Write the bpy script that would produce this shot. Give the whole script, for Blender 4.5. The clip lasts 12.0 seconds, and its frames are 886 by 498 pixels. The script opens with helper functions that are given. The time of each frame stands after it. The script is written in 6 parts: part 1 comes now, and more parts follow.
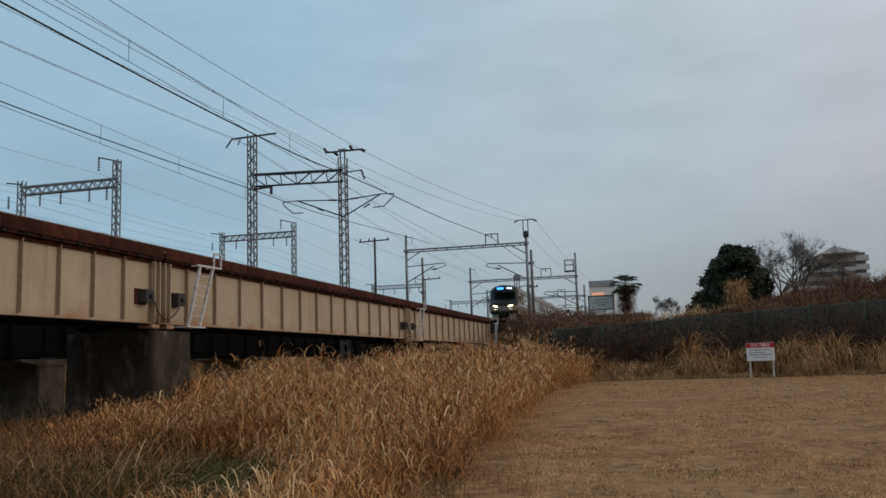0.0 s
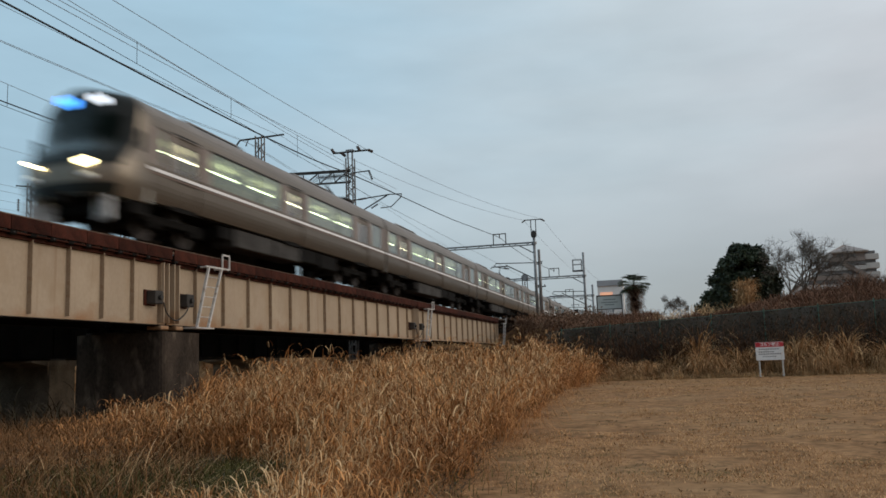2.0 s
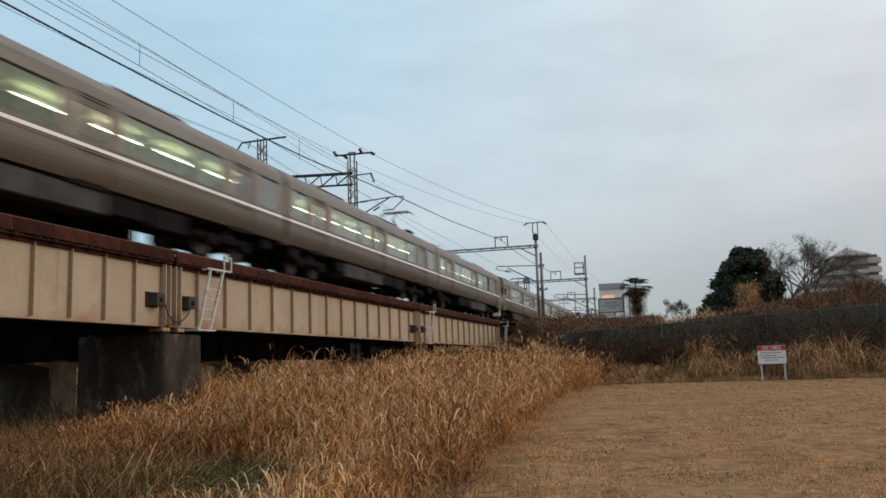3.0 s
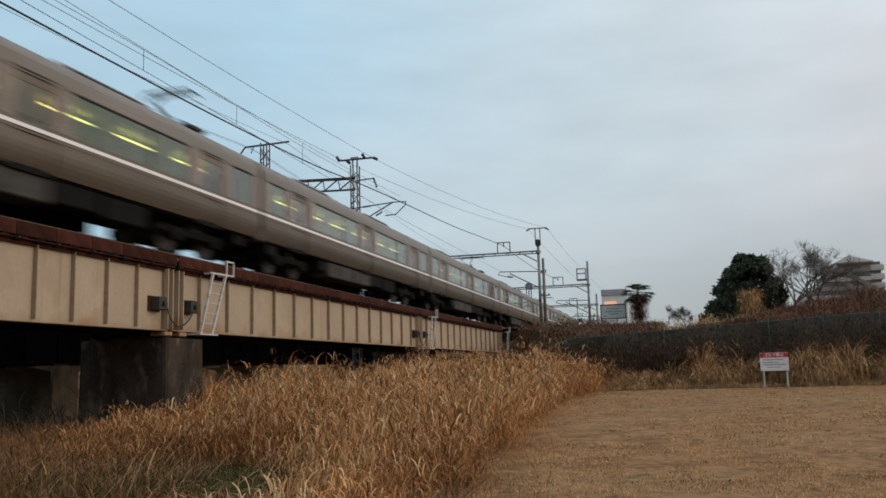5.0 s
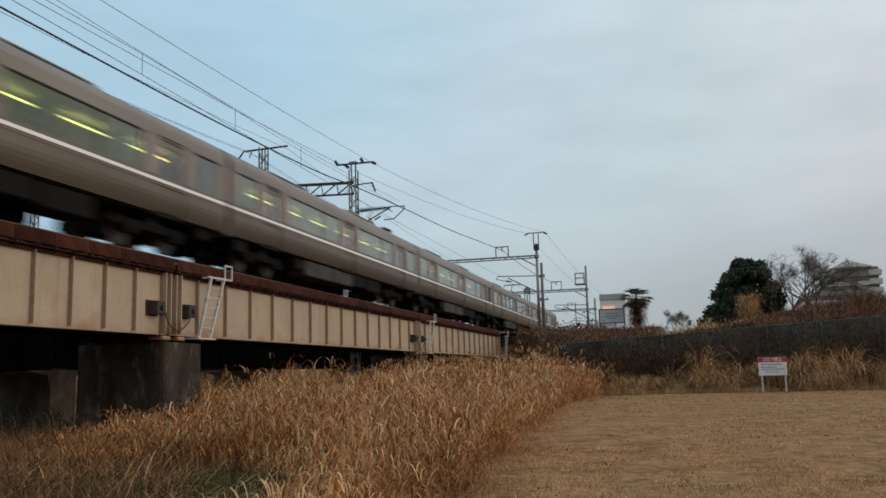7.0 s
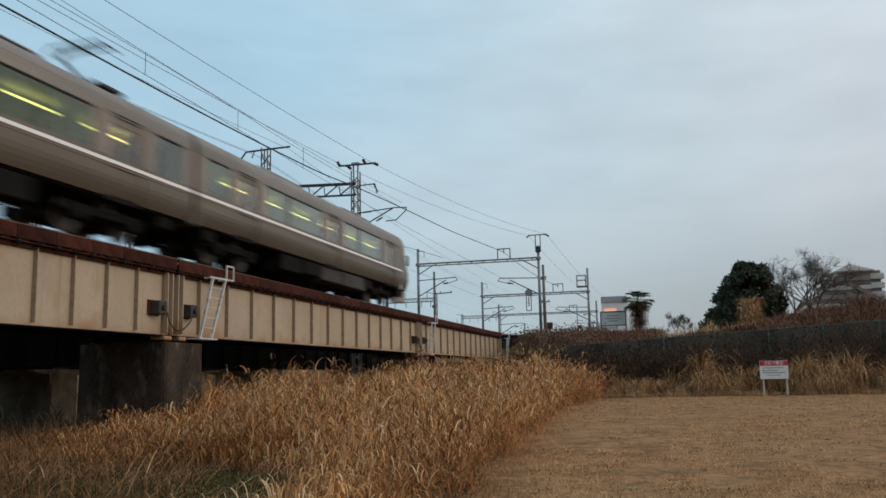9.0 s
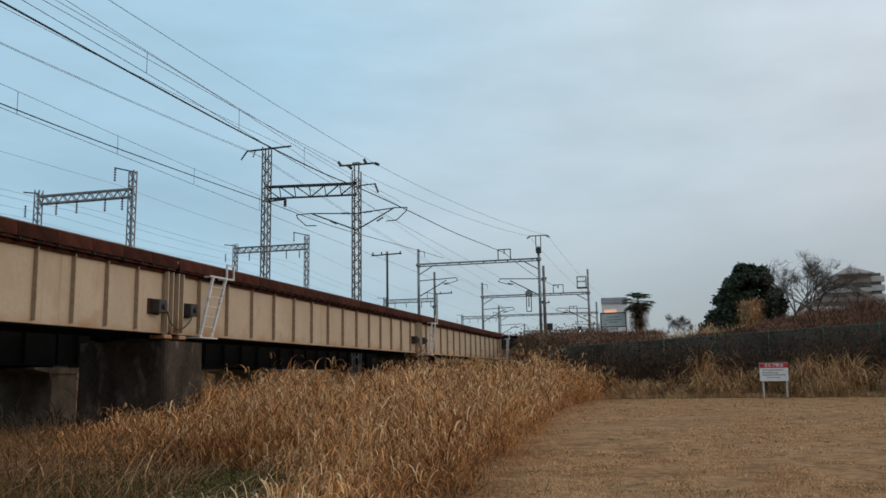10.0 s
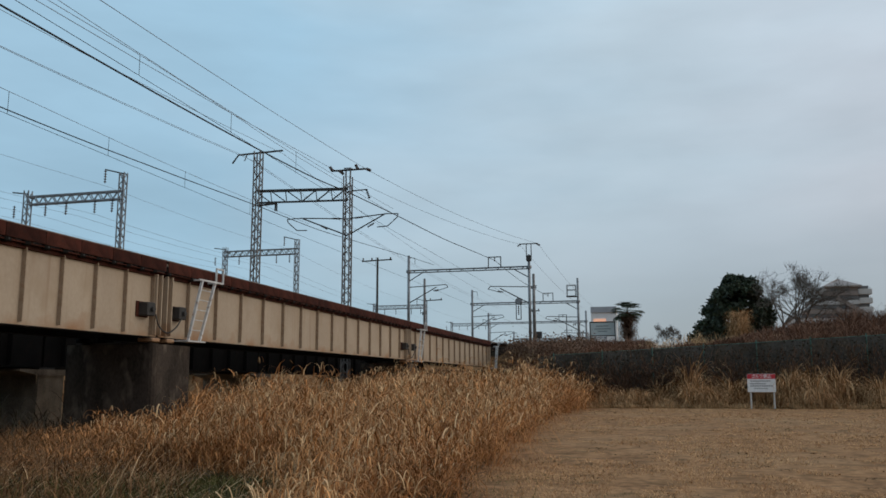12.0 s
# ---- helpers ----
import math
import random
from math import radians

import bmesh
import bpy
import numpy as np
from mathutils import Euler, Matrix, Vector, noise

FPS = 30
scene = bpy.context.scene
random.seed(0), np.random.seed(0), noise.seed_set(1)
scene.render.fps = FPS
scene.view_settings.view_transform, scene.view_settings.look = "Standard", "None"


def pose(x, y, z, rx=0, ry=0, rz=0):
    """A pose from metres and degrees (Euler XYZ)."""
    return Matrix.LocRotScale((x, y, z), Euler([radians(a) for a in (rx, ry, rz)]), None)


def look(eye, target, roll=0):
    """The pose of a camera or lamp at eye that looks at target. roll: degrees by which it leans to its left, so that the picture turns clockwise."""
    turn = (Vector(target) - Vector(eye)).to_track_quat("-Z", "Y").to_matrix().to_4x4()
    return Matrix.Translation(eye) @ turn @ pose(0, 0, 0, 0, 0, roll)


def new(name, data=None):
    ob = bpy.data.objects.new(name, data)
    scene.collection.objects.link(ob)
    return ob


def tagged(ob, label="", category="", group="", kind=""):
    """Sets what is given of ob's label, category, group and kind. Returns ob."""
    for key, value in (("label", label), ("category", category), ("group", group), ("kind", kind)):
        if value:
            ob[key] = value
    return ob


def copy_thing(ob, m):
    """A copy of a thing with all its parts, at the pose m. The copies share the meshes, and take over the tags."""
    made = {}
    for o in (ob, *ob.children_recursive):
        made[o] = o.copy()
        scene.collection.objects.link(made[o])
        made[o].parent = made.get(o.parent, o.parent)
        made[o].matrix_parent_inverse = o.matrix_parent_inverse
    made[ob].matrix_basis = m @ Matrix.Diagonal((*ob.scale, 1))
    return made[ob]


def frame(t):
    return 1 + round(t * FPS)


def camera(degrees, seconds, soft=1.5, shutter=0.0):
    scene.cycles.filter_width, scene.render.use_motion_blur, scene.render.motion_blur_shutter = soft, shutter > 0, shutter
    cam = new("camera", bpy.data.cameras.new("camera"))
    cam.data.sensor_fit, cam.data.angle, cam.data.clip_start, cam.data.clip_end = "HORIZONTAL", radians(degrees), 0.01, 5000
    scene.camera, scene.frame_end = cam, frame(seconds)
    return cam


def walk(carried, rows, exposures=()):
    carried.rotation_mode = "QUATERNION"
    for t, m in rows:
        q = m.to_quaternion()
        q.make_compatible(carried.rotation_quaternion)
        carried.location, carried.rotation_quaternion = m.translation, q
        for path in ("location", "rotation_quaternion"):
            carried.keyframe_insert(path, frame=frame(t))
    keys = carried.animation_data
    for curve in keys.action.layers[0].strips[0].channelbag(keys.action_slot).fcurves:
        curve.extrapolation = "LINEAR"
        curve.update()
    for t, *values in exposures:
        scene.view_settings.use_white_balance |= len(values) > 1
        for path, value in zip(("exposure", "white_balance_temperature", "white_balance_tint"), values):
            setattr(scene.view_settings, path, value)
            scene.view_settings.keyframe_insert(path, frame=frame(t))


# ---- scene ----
# The railway runs along +y at x = -14.27, rails at z = 5.1; the camera stands on the dry field near the origin.
cam = camera(55.81, 12.0, soft=1.6, shutter=0.65)
EYE = (0.0, 0.0, 1.5)
# seconds, heading, tilt, roll in degrees
CAMERA_ROWS = [
    (0, 13.753, 7.609, -1.887),
    (0.5, 13.859, 7.557, -1.894),
    (1, 14.085, 7.463, -2.073),
    (1.5, 14.187, 7.558, -2.071),
    (2, 14.292, 7.643, -2.051),
    (2.5, 14.358, 7.729, -1.973),
    (3, 14.410, 7.832, -1.898),
    (5, 14.559, 8.201, -1.624),
    (5.5, 14.557, 8.293, -1.579),
    (6, 14.539, 8.373, -1.570),
    (6.5, 14.490, 8.472, -1.545),
    (7, 14.439, 8.499, -1.594),
    (9, 14.557, 8.603, -1.255),
    (9.5, 14.610, 8.607, -0.893),
    (10, 14.588, 8.626, -0.930),
    (10.5, 14.584, 8.728, -0.617),
    (11, 14.198, 8.892, -0.512),
    (11.5, 13.916, 8.966, -0.639),
    (12, 13.927, 9.084, -0.207),
]
walk(cam, [(t, pose(*EYE, 90 + tilt, 0, head) @ pose(0, 0, 0, 0, 0, roll)) for t, head, tilt, roll in CAMERA_ROWS],
     exposures=[(0.0, -0.09, 6650, 8), (1.0, 0.05, 6700, 8), (1.5, 0.06, 6750, 8), (2.0, 0.10, 6800, 8), (2.5, 0.29, 6900, 9), (3.2, 0.33, 6900, 9), (5.5, 0.24, 6850, 8), (9.0, 0.20, 6620, 6), (10.0, 0.20, 6550, 6), (11.0, 0.16, 6450, 6), (12.0, 0.06, 6350, 6)])

RAIL, NEAR, FAR = 5.1, -14.27, -19.9      # rail head height, the two track centre lines


# ---- light: an overcast evening sky ----
def build_world():
    w = bpy.data.worlds.new("evening_sky")
    scene.world = w
    w.use_nodes = True
    nt = w.node_tree
    nt.nodes.clear()
    N, L = nt.nodes.new, nt.links.new
    out, bg = N("ShaderNodeOutputWorld"), N("ShaderNodeBackground")
    sky = N("ShaderNodeTexSky")
    sky.sky_type, sky.sun_disc = "NISHITA", False
    sky.sun_elevation, sky.sun_rotation = radians(21), radians(82)
    tint = N("ShaderNodeVectorMath")
    tint.operation = "SCALE"
    tint.inputs["Scale"].default_value = 0.10
    L(sky.outputs[0], tint.inputs[0])
    co = N("ShaderNodeTexCoord")
    stretch = N("ShaderNodeMapping")
    stretch.inputs["Scale"].default_value = (1.0, 1.0, 3.4)
    stretch.inputs["Rotation"].default_value = (0.0, 0.22, 0.0)
    L(co.outputs["Generated"], stretch.inputs[0])
    clouds = N("ShaderNodeTexNoise")
    clouds.inputs["Scale"].default_value, clouds.inputs["Detail"].default_value = 1.7, 5.0
    clouds.inputs["Roughness"].default_value = 0.45
    L(stretch.outputs[0], clouds.inputs["Vector"])
    xyz = N("ShaderNodeSeparateXYZ")
    L(co.outputs["Generated"], xyz.inputs[0])
    # the cloud sheet thickens and turns grey towards the east, the west is still blue
    side = N("ShaderNodeMath")
    side.operation = "MULTIPLY_ADD"
    side.inputs[1].default_value, side.inputs[2].default_value = 0.75, 0.28
    L(xyz.outputs["X"], side.inputs[0])
    up = N("ShaderNodeMath")
    up.operation = "MULTIPLY_ADD"
    up.inputs[1].default_value = 0.55
    L(clouds.outputs["Fac"], up.inputs[0])
    L(side.outputs[0], up.inputs[2])
    ramp = N("ShaderNodeValToRGB")
    els = ramp.color_ramp.elements
    els[0].position, els[0].color = 0.22, (0.36, 0.535, 0.68, 1)
    els[1].position, els[1].color = 0.95, (0.60, 0.585, 0.63, 1)
    mid = els.new(0.55)
    mid.color = (0.505, 0.595, 0.675, 1)
    L(up.outputs[0], ramp.inputs[0])
    # finer streaks
    fine = N("ShaderNodeTexNoise")
    fine.inputs["Scale"].default_value, fine.inputs["Detail"].default_value = 4.5, 4.0
    L(stretch.outputs[0], fine.inputs["Vector"])
    fr = N("ShaderNodeMapRange")
    fr.inputs["From Min"].default_value, fr.inputs["From Max"].default_value = 0.3, 0.7
    fr.inputs["To Min"].default_value, fr.inputs["To Max"].default_value = 0.90, 1.07
    L(fine.outputs["Fac"], fr.inputs["Value"])
    streak = N("ShaderNodeVectorMath")
    streak.operation = "SCALE"
    L(ramp.outputs[0], streak.inputs[0])
    L(fr.outputs[0], streak.inputs["Scale"])
    # the grey bank of cloud low in the north and east
    low = N("ShaderNodeMapRange")
    low.interpolation_type = "SMOOTHSTEP"
    low.inputs["From Min"].default_value, low.inputs["From Max"].default_value = 0.27, 0.0
    L(xyz.outputs["Z"], low.inputs["Value"])
    east = N("ShaderNodeMapRange")
    east.interpolation_type = "SMOOTHSTEP"
    east.inputs["From Min"].default_value, east.inputs["From Max"].default_value = -0.35, 0.12
    L(xyz.outputs["X"], east.inputs["Value"])
    bank = N("ShaderNodeMath")
    bank.operation = "MULTIPLY"
    L(low.outputs[0], bank.inputs[0])
    L(east.outputs[0], bank.inputs[1])
    grey = N("ShaderNodeMixRGB")
    grey.inputs[2].default_value = (0.335, 0.37, 0.42, 1)
    L(bank.outputs[0], grey.inputs[0])
    L(streak.outputs[0], grey.inputs[1])
    # thinner cloud and more light higher up
    lift = N("ShaderNodeMapRange")
    lift.inputs["From Min"].default_value, lift.inputs["From Max"].default_value = 0.03, 0.42
    lift.inputs["To Min"].default_value, lift.inputs["To Max"].default_value = 0.90, 1.12
    L(xyz.outputs["Z"], lift.inputs["Value"])
    high = N("ShaderNodeVectorMath")
    high.operation = "SCALE"
    L(grey.outputs[0], high.inputs[0])
    L(lift.outputs[0], high.inputs["Scale"])
    mix = N("ShaderNodeMixRGB")
    mix.inputs[0].default_value = 0.86
    L(tint.outputs[0], mix.inputs[1])
    L(high.outputs[0], mix.inputs[2])
    L(mix.outputs[0], bg.inputs[0])
    bg.inputs[1].default_value = 1.0
    L(bg.outputs[0], out.inputs[0])


build_world()
sun = new("sun", bpy.data.lights.new("sun", "SUN"))
sun.data.energy, sun.data.angle, sun.data.color = 0.80, radians(40), (1.0, 0.91, 0.80)
sun.matrix_world = look((60, 8, 24), (0, 0, 0))


# ---- materials ----
def mat(name, a, b, rough=0.8, metal=0.0, scale=2.0, fine=30.0, bump=0.2, third=None, stretch=(1, 1, 1), spread=(0.35, 0.65), island=0.0, rnd=0.0, grain=0.35, spec=0.5):
    """A surface between two colours, at a large and a fine scale; third: a stain colour; island, rnd: change from piece to piece."""
    m = bpy.data.materials.new(name)
    m.use_nodes = True
    nt = m.node_tree
    N, L = nt.nodes.new, nt.links.new
    bs = nt.nodes["Principled BSDF"]
    bs.inputs["Roughness"].default_value, bs.inputs["Metallic"].default_value = rough, metal
    bs.inputs["Specular IOR Level"].default_value = spec
    co, mp = N("ShaderNodeTexCoord"), N("ShaderNodeMapping")
    mp.inputs["Scale"].default_value = stretch
    L(co.outputs["Object"], mp.inputs[0])
    big, small = N("ShaderNodeTexNoise"), N("ShaderNodeTexNoise")
    big.inputs["Scale"].default_value, big.inputs["Detail"].default_value = scale, 5
    small.inputs["Scale"].default_value, small.inputs["Detail"].default_value = fine, 4
    L(mp.outputs[0], big.inputs["Vector"])
    L(mp.outputs[0], small.inputs["Vector"])
    add = N("ShaderNodeMixRGB")
    add.inputs[0].default_value = grain
    L(big.outputs["Fac"], add.inputs[1])
    L(small.outputs["Fac"], add.inputs[2])
    mr = N("ShaderNodeMapRange")
    mr.inputs["From Min"].default_value, mr.inputs["From Max"].default_value = spread
    L(add.outputs[0], mr.inputs["Value"])
    col = N("ShaderNodeMixRGB")
    col.inputs[1].default_value, col.inputs[2].default_value = (*a, 1), (*b, 1)
    L(mr.outputs[0], col.inputs[0])
    last = col
    if third:
        st = N("ShaderNodeTexNoise")
        st.inputs["Scale"].default_value, st.inputs["Detail"].default_value = scale * 1.7, 6
        L(mp.outputs[0], st.inputs["Vector"])
        sr = N("ShaderNodeMapRange")
        sr.inputs["From Min"].default_value, sr.inputs["From Max"].default_value = 0.54, 0.72
        L(st.outputs["Fac"], sr.inputs["Value"])
        c3 = N("ShaderNodeMixRGB")
        c3.inputs[2].default_value = (*third, 1)
        L(sr.outputs[0], c3.inputs[0])
        L(last.outputs[0], c3.inputs[1])
        last = c3
    if island or rnd:
        src = N("ShaderNodeNewGeometry").outputs["Random Per Island"] if island else N("ShaderNodeObjectInfo").outputs["Random"]
        k = island or rnd
        vr = N("ShaderNodeMapRange")
        vr.inputs["To Min"].default_value, vr.inputs["To Max"].default_value = 1 - k, 1 + k
        L(src, vr.inputs["Value"])
        sc = N("ShaderNodeVectorMath")
        sc.operation = "SCALE"
        L(last.outputs[0], sc.inputs[0])
        L(vr.outputs[0], sc.inputs["Scale"])
        last = sc
    L(last.outputs[0], bs.inputs["Base Color"])
    if bump:
        bp = N("ShaderNodeBump")
        bp.inputs["Strength"].default_value, bp.inputs["Distance"].default_value = bump, 0.02
        L(small.outputs["Fac"], bp.inputs["Height"])
        L(bp.outputs[0], bs.inputs["Normal"])
    return m


def glow(name, colour, strength):
    m = bpy.data.materials.new(name)
    m.use_nodes = True
    bs = m.node_tree.nodes["Principled BSDF"]
    bs.inputs["Base Color"].default_value = (*colour, 1)
    bs.inputs["Emission Color"].default_value, bs.inputs["Emission Strength"].default_value = (*colour, 1), strength
    return m


def tinted_glass(name, tint, gloss=0.04):
    m = bpy.data.materials.new(name)
    m.use_nodes = True
    nt = m.node_tree
    nt.nodes.clear()
    N, L = nt.nodes.new, nt.links.new
    out, mx, tr, gl, fr, pw = N("ShaderNodeOutputMaterial"), N("ShaderNodeMixShader"), N("ShaderNodeBsdfTransparent"), N("ShaderNodeBsdfGlossy"), N("ShaderNodeLayerWeight"), N("ShaderNodeMath")
    tr.inputs[0].default_value = (*tint, 1)
    gl.inputs["Roughness"].default_value = gloss
    fr.inputs["Blend"].default_value = 0.5
    pw.operation = "POWER"
    pw.inputs[1].default_value = 2.6
    L(fr.outputs["Facing"], pw.inputs[0])
    L(pw.outputs[0], mx.inputs[0])
    L(tr.outputs[0], mx.inputs[1])
    L(gl.outputs[0], mx.inputs[2])
    L(mx.outputs[0], out.inputs[0])
    return m


CREAM = mat("cream_paint", (0.355, 0.272, 0.190), (0.435, 0.343, 0.245), 0.6, 0, 0.8, 14, 0.12, third=(0.355, 0.265, 0.175), stretch=(1, 1, 0.7))


def rust_foot(m, height, colour):
    """Rust that has crept up from the lower edge in uneven tongues."""
    nt = m.node_tree
    N, L = nt.nodes.new, nt.links.new
    bs = nt.nodes["Principled BSDF"]
    was = bs.inputs["Base Color"].links[0].from_socket
    co, xyz, ns, mr, ad, mx = N("ShaderNodeTexCoord"), N("ShaderNodeSeparateXYZ"), N("ShaderNodeTexNoise"), N("ShaderNodeMapRange"), N("ShaderNodeMath"), N("ShaderNodeMixRGB")
    L(co.outputs["Object"], xyz.inputs[0])
    L(co.outputs["Object"], ns.inputs["Vector"])
    ns.inputs["Scale"].default_value, ns.inputs["Detail"].default_value = 1.6, 6
    ad.operation = "MULTIPLY_ADD"
    ad.inputs[1].default_value = -1.5 * height
    L(ns.outputs["Fac"], ad.inputs[0])
    L(xyz.outputs["Z"], ad.inputs[2])
    mr.inputs["From Min"].default_value, mr.inputs["From Max"].default_value = -0.35 * height, -0.85 * height
    mr.inputs["To Max"].default_value = 0.8
    L(ad.outputs[0], mr.inputs["Value"])
    mx.inputs[2].default_value = (*colour, 1)
    L(mr.outputs[0], mx.inputs[0])
    L(was, mx.inputs[1])
    # narrow streaks that ran down from the deck edge
    mp, dn, dr, dx = N("ShaderNodeMapping"), N("ShaderNodeTexNoise"), N("ShaderNodeMapRange"), N("ShaderNodeMixRGB")
    mp.inputs["Scale"].default_value = (1.0, 5.5, 0.22)
    L(co.outputs["Object"], mp.inputs[0])
    L(mp.outputs[0], dn.inputs["Vector"])
    dn.inputs["Scale"].default_value, dn.inputs["Detail"].default_value = 1.3, 5
    dr.inputs["From Min"].default_value, dr.inputs["From Max"].default_value = 0.56, 0.78
    dr.inputs["To Max"].default_value = 0.55
    L(dn.outputs["Fac"], dr.inputs["Value"])
    dx.inputs[2].default_value = (0.27, 0.17, 0.095, 1)
    L(dr.outputs[0], dx.inputs[0])
    L(mx.outputs[0], dx.inputs[1])
    L(dx.outputs[0], bs.inputs["Base Color"])


rust_foot(CREAM, 0.80, (0.29, 0.135, 0.05))
CREAM_EDGE = mat("worn_cream_paint", (0.255, 0.18, 0.115), (0.37, 0.285, 0.20), 0.7, 0, 2.5, 20, 0.2, third=(0.24, 0.125, 0.06))
RUST = mat("rusty_steel", (0.026, 0.009, 0.006), (0.074, 0.022, 0.014), 0.9, 0.0, 3, 30, 0.4, third=(0.036, 0.017, 0.012), rnd=0.3, spec=0.12)
TIMBER = mat("old_sleeper_wood", (0.05, 0.035, 0.025), (0.11, 0.08, 0.06), 0.9, 0, 4, 40, 0.5, rnd=0.3)
DARKSTEEL = mat("dark_steel", (0.025, 0.024, 0.023), (0.06, 0.055, 0.05), 0.7, 0.3, 2, 25, 0.2)
# near-black colour that carries the deep shade on inner and underside steel
SHADEBLACK = mat("shade_black_steel", (0.005, 0.005, 0.005), (0.011, 0.010, 0.009), 0.85, 0, 1.2, 20, 0.2, third=(0.012, 0.009, 0.008))
SHADEBLACK.node_tree.nodes["Principled BSDF"].inputs["Specular IOR Level"].default_value = 0.08
# base colours darkened to carry the under-bridge shade; the paler blotches are stains
CONCRETE = mat("shade_dark_concrete", (0.015, 0.012, 0.009), (0.068, 0.052, 0.041), 0.95, 0, 1.3, 22, 0.35, third=(0.135, 0.107, 0.083), stretch=(1, 1, 0.5), spec=0.12)
SANDCONC = mat("sandy_old_concrete", (0.07, 0.053, 0.036), (0.20, 0.155, 0.11), 0.95, 0, 1.6, 22, 0.4, third=(0.08, 0.065, 0.045), stretch=(1, 1, 0.7))
GALV = mat("galvanised_steel", (0.17, 0.178, 0.188), (0.28, 0.288, 0.298), 0.55, 0.5, 3, 40, 0.1, third=(0.12, 0.105, 0.10))
WHITEMETAL = mat("white_painted_steel", (0.44, 0.435, 0.42), (0.62, 0.615, 0.60), 0.5, 0, 5, 40, 0.1, third=(0.30, 0.23, 0.17))
WIRE = mat("dark_wire", (0.02, 0.021, 0.024), (0.035, 0.036, 0.04), 0.6, 0.5, 10, 50, 0)
THINWIRE = mat("grey_wire", (0.19, 0.23, 0.27), (0.26, 0.30, 0.34), 0.6, 0.3, 10, 50, 0)
STEELRAIL = mat("rail_steel", (0.12, 0.075, 0.05), (0.22, 0.16, 0.12), 0.5, 0.7, 4, 30, 0.1)
MASTSTEEL = mat("weathered_mast_steel", (0.13, 0.12, 0.115), (0.24, 0.225, 0.215), 0.65, 0.3, 3, 40, 0.1, third=(0.10, 0.07, 0.055))
INSULATOR = mat("brown_porcelain", (0.04, 0.025, 0.02), (0.07, 0.04, 0.03), 0.25, 0, 5, 30, 0)


# ---- small building helpers ----
def part(name, bm, material, parent=None, label="", smooth=False):
    me = bpy.data.meshes.new(name)
    bm.normal_update()
    bm.to_mesh(me)
    bm.free()
    me.materials.append(material)
    if smooth:
        for p in me.polygons:
            p.use_smooth = True
    ob = new(name, me)
    if parent is not None:
        ob.parent = parent
    if label:
        tagged(ob, label)
    return ob


def share(name, source, m, parent=None):
    """Another piece on the same mesh."""
    ob = new(name, source.data)
    ob.matrix_basis = m
    if parent is not None:
        ob.parent = parent
    return ob


def thing(name, x, y, z, label, category, group="", rz=0, kind=""):
    ob = new(name)
    ob.empty_display_size = 0.2
    ob.matrix_basis = pose(x, y, z, 0, 0, rz)
    return tagged(ob, label, category, group, kind)


def block(bm, c, s, rot=None, bevel=0.0):
    m = Matrix.Translation(c)
    if rot is not None:
        m = m @ Euler([radians(a) for a in rot]).to_matrix().to_4x4()
    r = bmesh.ops.create_cube(bm, size=1.0, matrix=m @ Matrix.Diagonal((*s, 1)))
    if bevel:
        es = list({e for v in r["verts"] for e in v.link_edges})
        bmesh.ops.bevel(bm, geom=es, offset=bevel, segments=1, affect="EDGES", clamp_overlap=True)
    return bm


def rod(bm, p, q, r, n=6, r2=None):
    p, q = Vector(p), Vector(q)
    d = q - p
    m = Matrix.Translation((p + q) / 2) @ d.to_track_quat("Z", "Y").to_matrix().to_4x4()
    bmesh.ops.create_cone(bm, cap_ends=True, segments=n, radius1=r, radius2=r if r2 is None else r2, depth=d.length, matrix=m)
    return bm


def bar(bm, p, q, w, h=None):
    """A square bar from p to q."""
    p, q = Vector(p), Vector(q)
    d = q - p
    m = Matrix.Translation((p + q) / 2) @ d.to_track_quat("Z", "Y").to_matrix().to_4x4()
    bmesh.ops.create_cube(bm, size=1.0, matrix=m @ Matrix.Diagonal((w, h or w, d.length, 1)))
    return bm


def BM():
    return bmesh.new()


def smooth01(a, b, v):
    k = min(1.0, max(0.0, (v - a) / (b - a)))
    return k * k * (3 - 2 * k)


# ---- ground ----
def wall_top(x):
    return 3.71 + 0.0515 * x


def ground_z(x, y):
    n = noise.noise((x * 0.13, y * 0.13, 3.1)) * 0.10 + noise.noise((x * 0.6, y * 0.6, 7.7)) * 0.035
    # plateau behind the bank; the bank runs obliquely towards the bridge abutment
    if x > -6.0:
        a, b = 53.6, 54.6
    else:
        k = smooth01(-6.0, -13.0, x)
        a, b = 53.6 + 15.0 * k, 57.0 + 16.0 * k
    top = 3.4 if x < -6 else min(6.2, wall_top(x) - 0.35)
    top += (4.55 - top) * smooth01(56, 76, y) if x < 0 else 0
    # low brushy mound on the plateau
    top += 1.35 * smooth01(3, 10, x) * smooth01(56, 68, y) * (1 - smooth01(90, 130, y))
    k = smooth01(a, b, y)
    base = n * 0.15 if x > -3.5 else n * 0.6 + 0.12 * smooth01(-4, -10, x)
    far = 1 - smooth01(300, 900, math.hypot(x, y))
    return (base * (1 - k) + (top + n) * k) * (0.3 + 0.7 * far) + (1 - far) * 3.0


def axis(lo, hi, fine_lo, fine_hi, step, grow=1.22):
    vals = list(np.arange(fine_lo, fine_hi + 1e-6, step))
    s, v = step, fine_hi
    while v < hi:
        s *= grow
        v += s
        vals.append(min(v, hi))
    s, v = step, fine_lo
    while v > lo:
        s *= grow
        v -= s
        vals.insert(0, max(v, lo))
    return vals


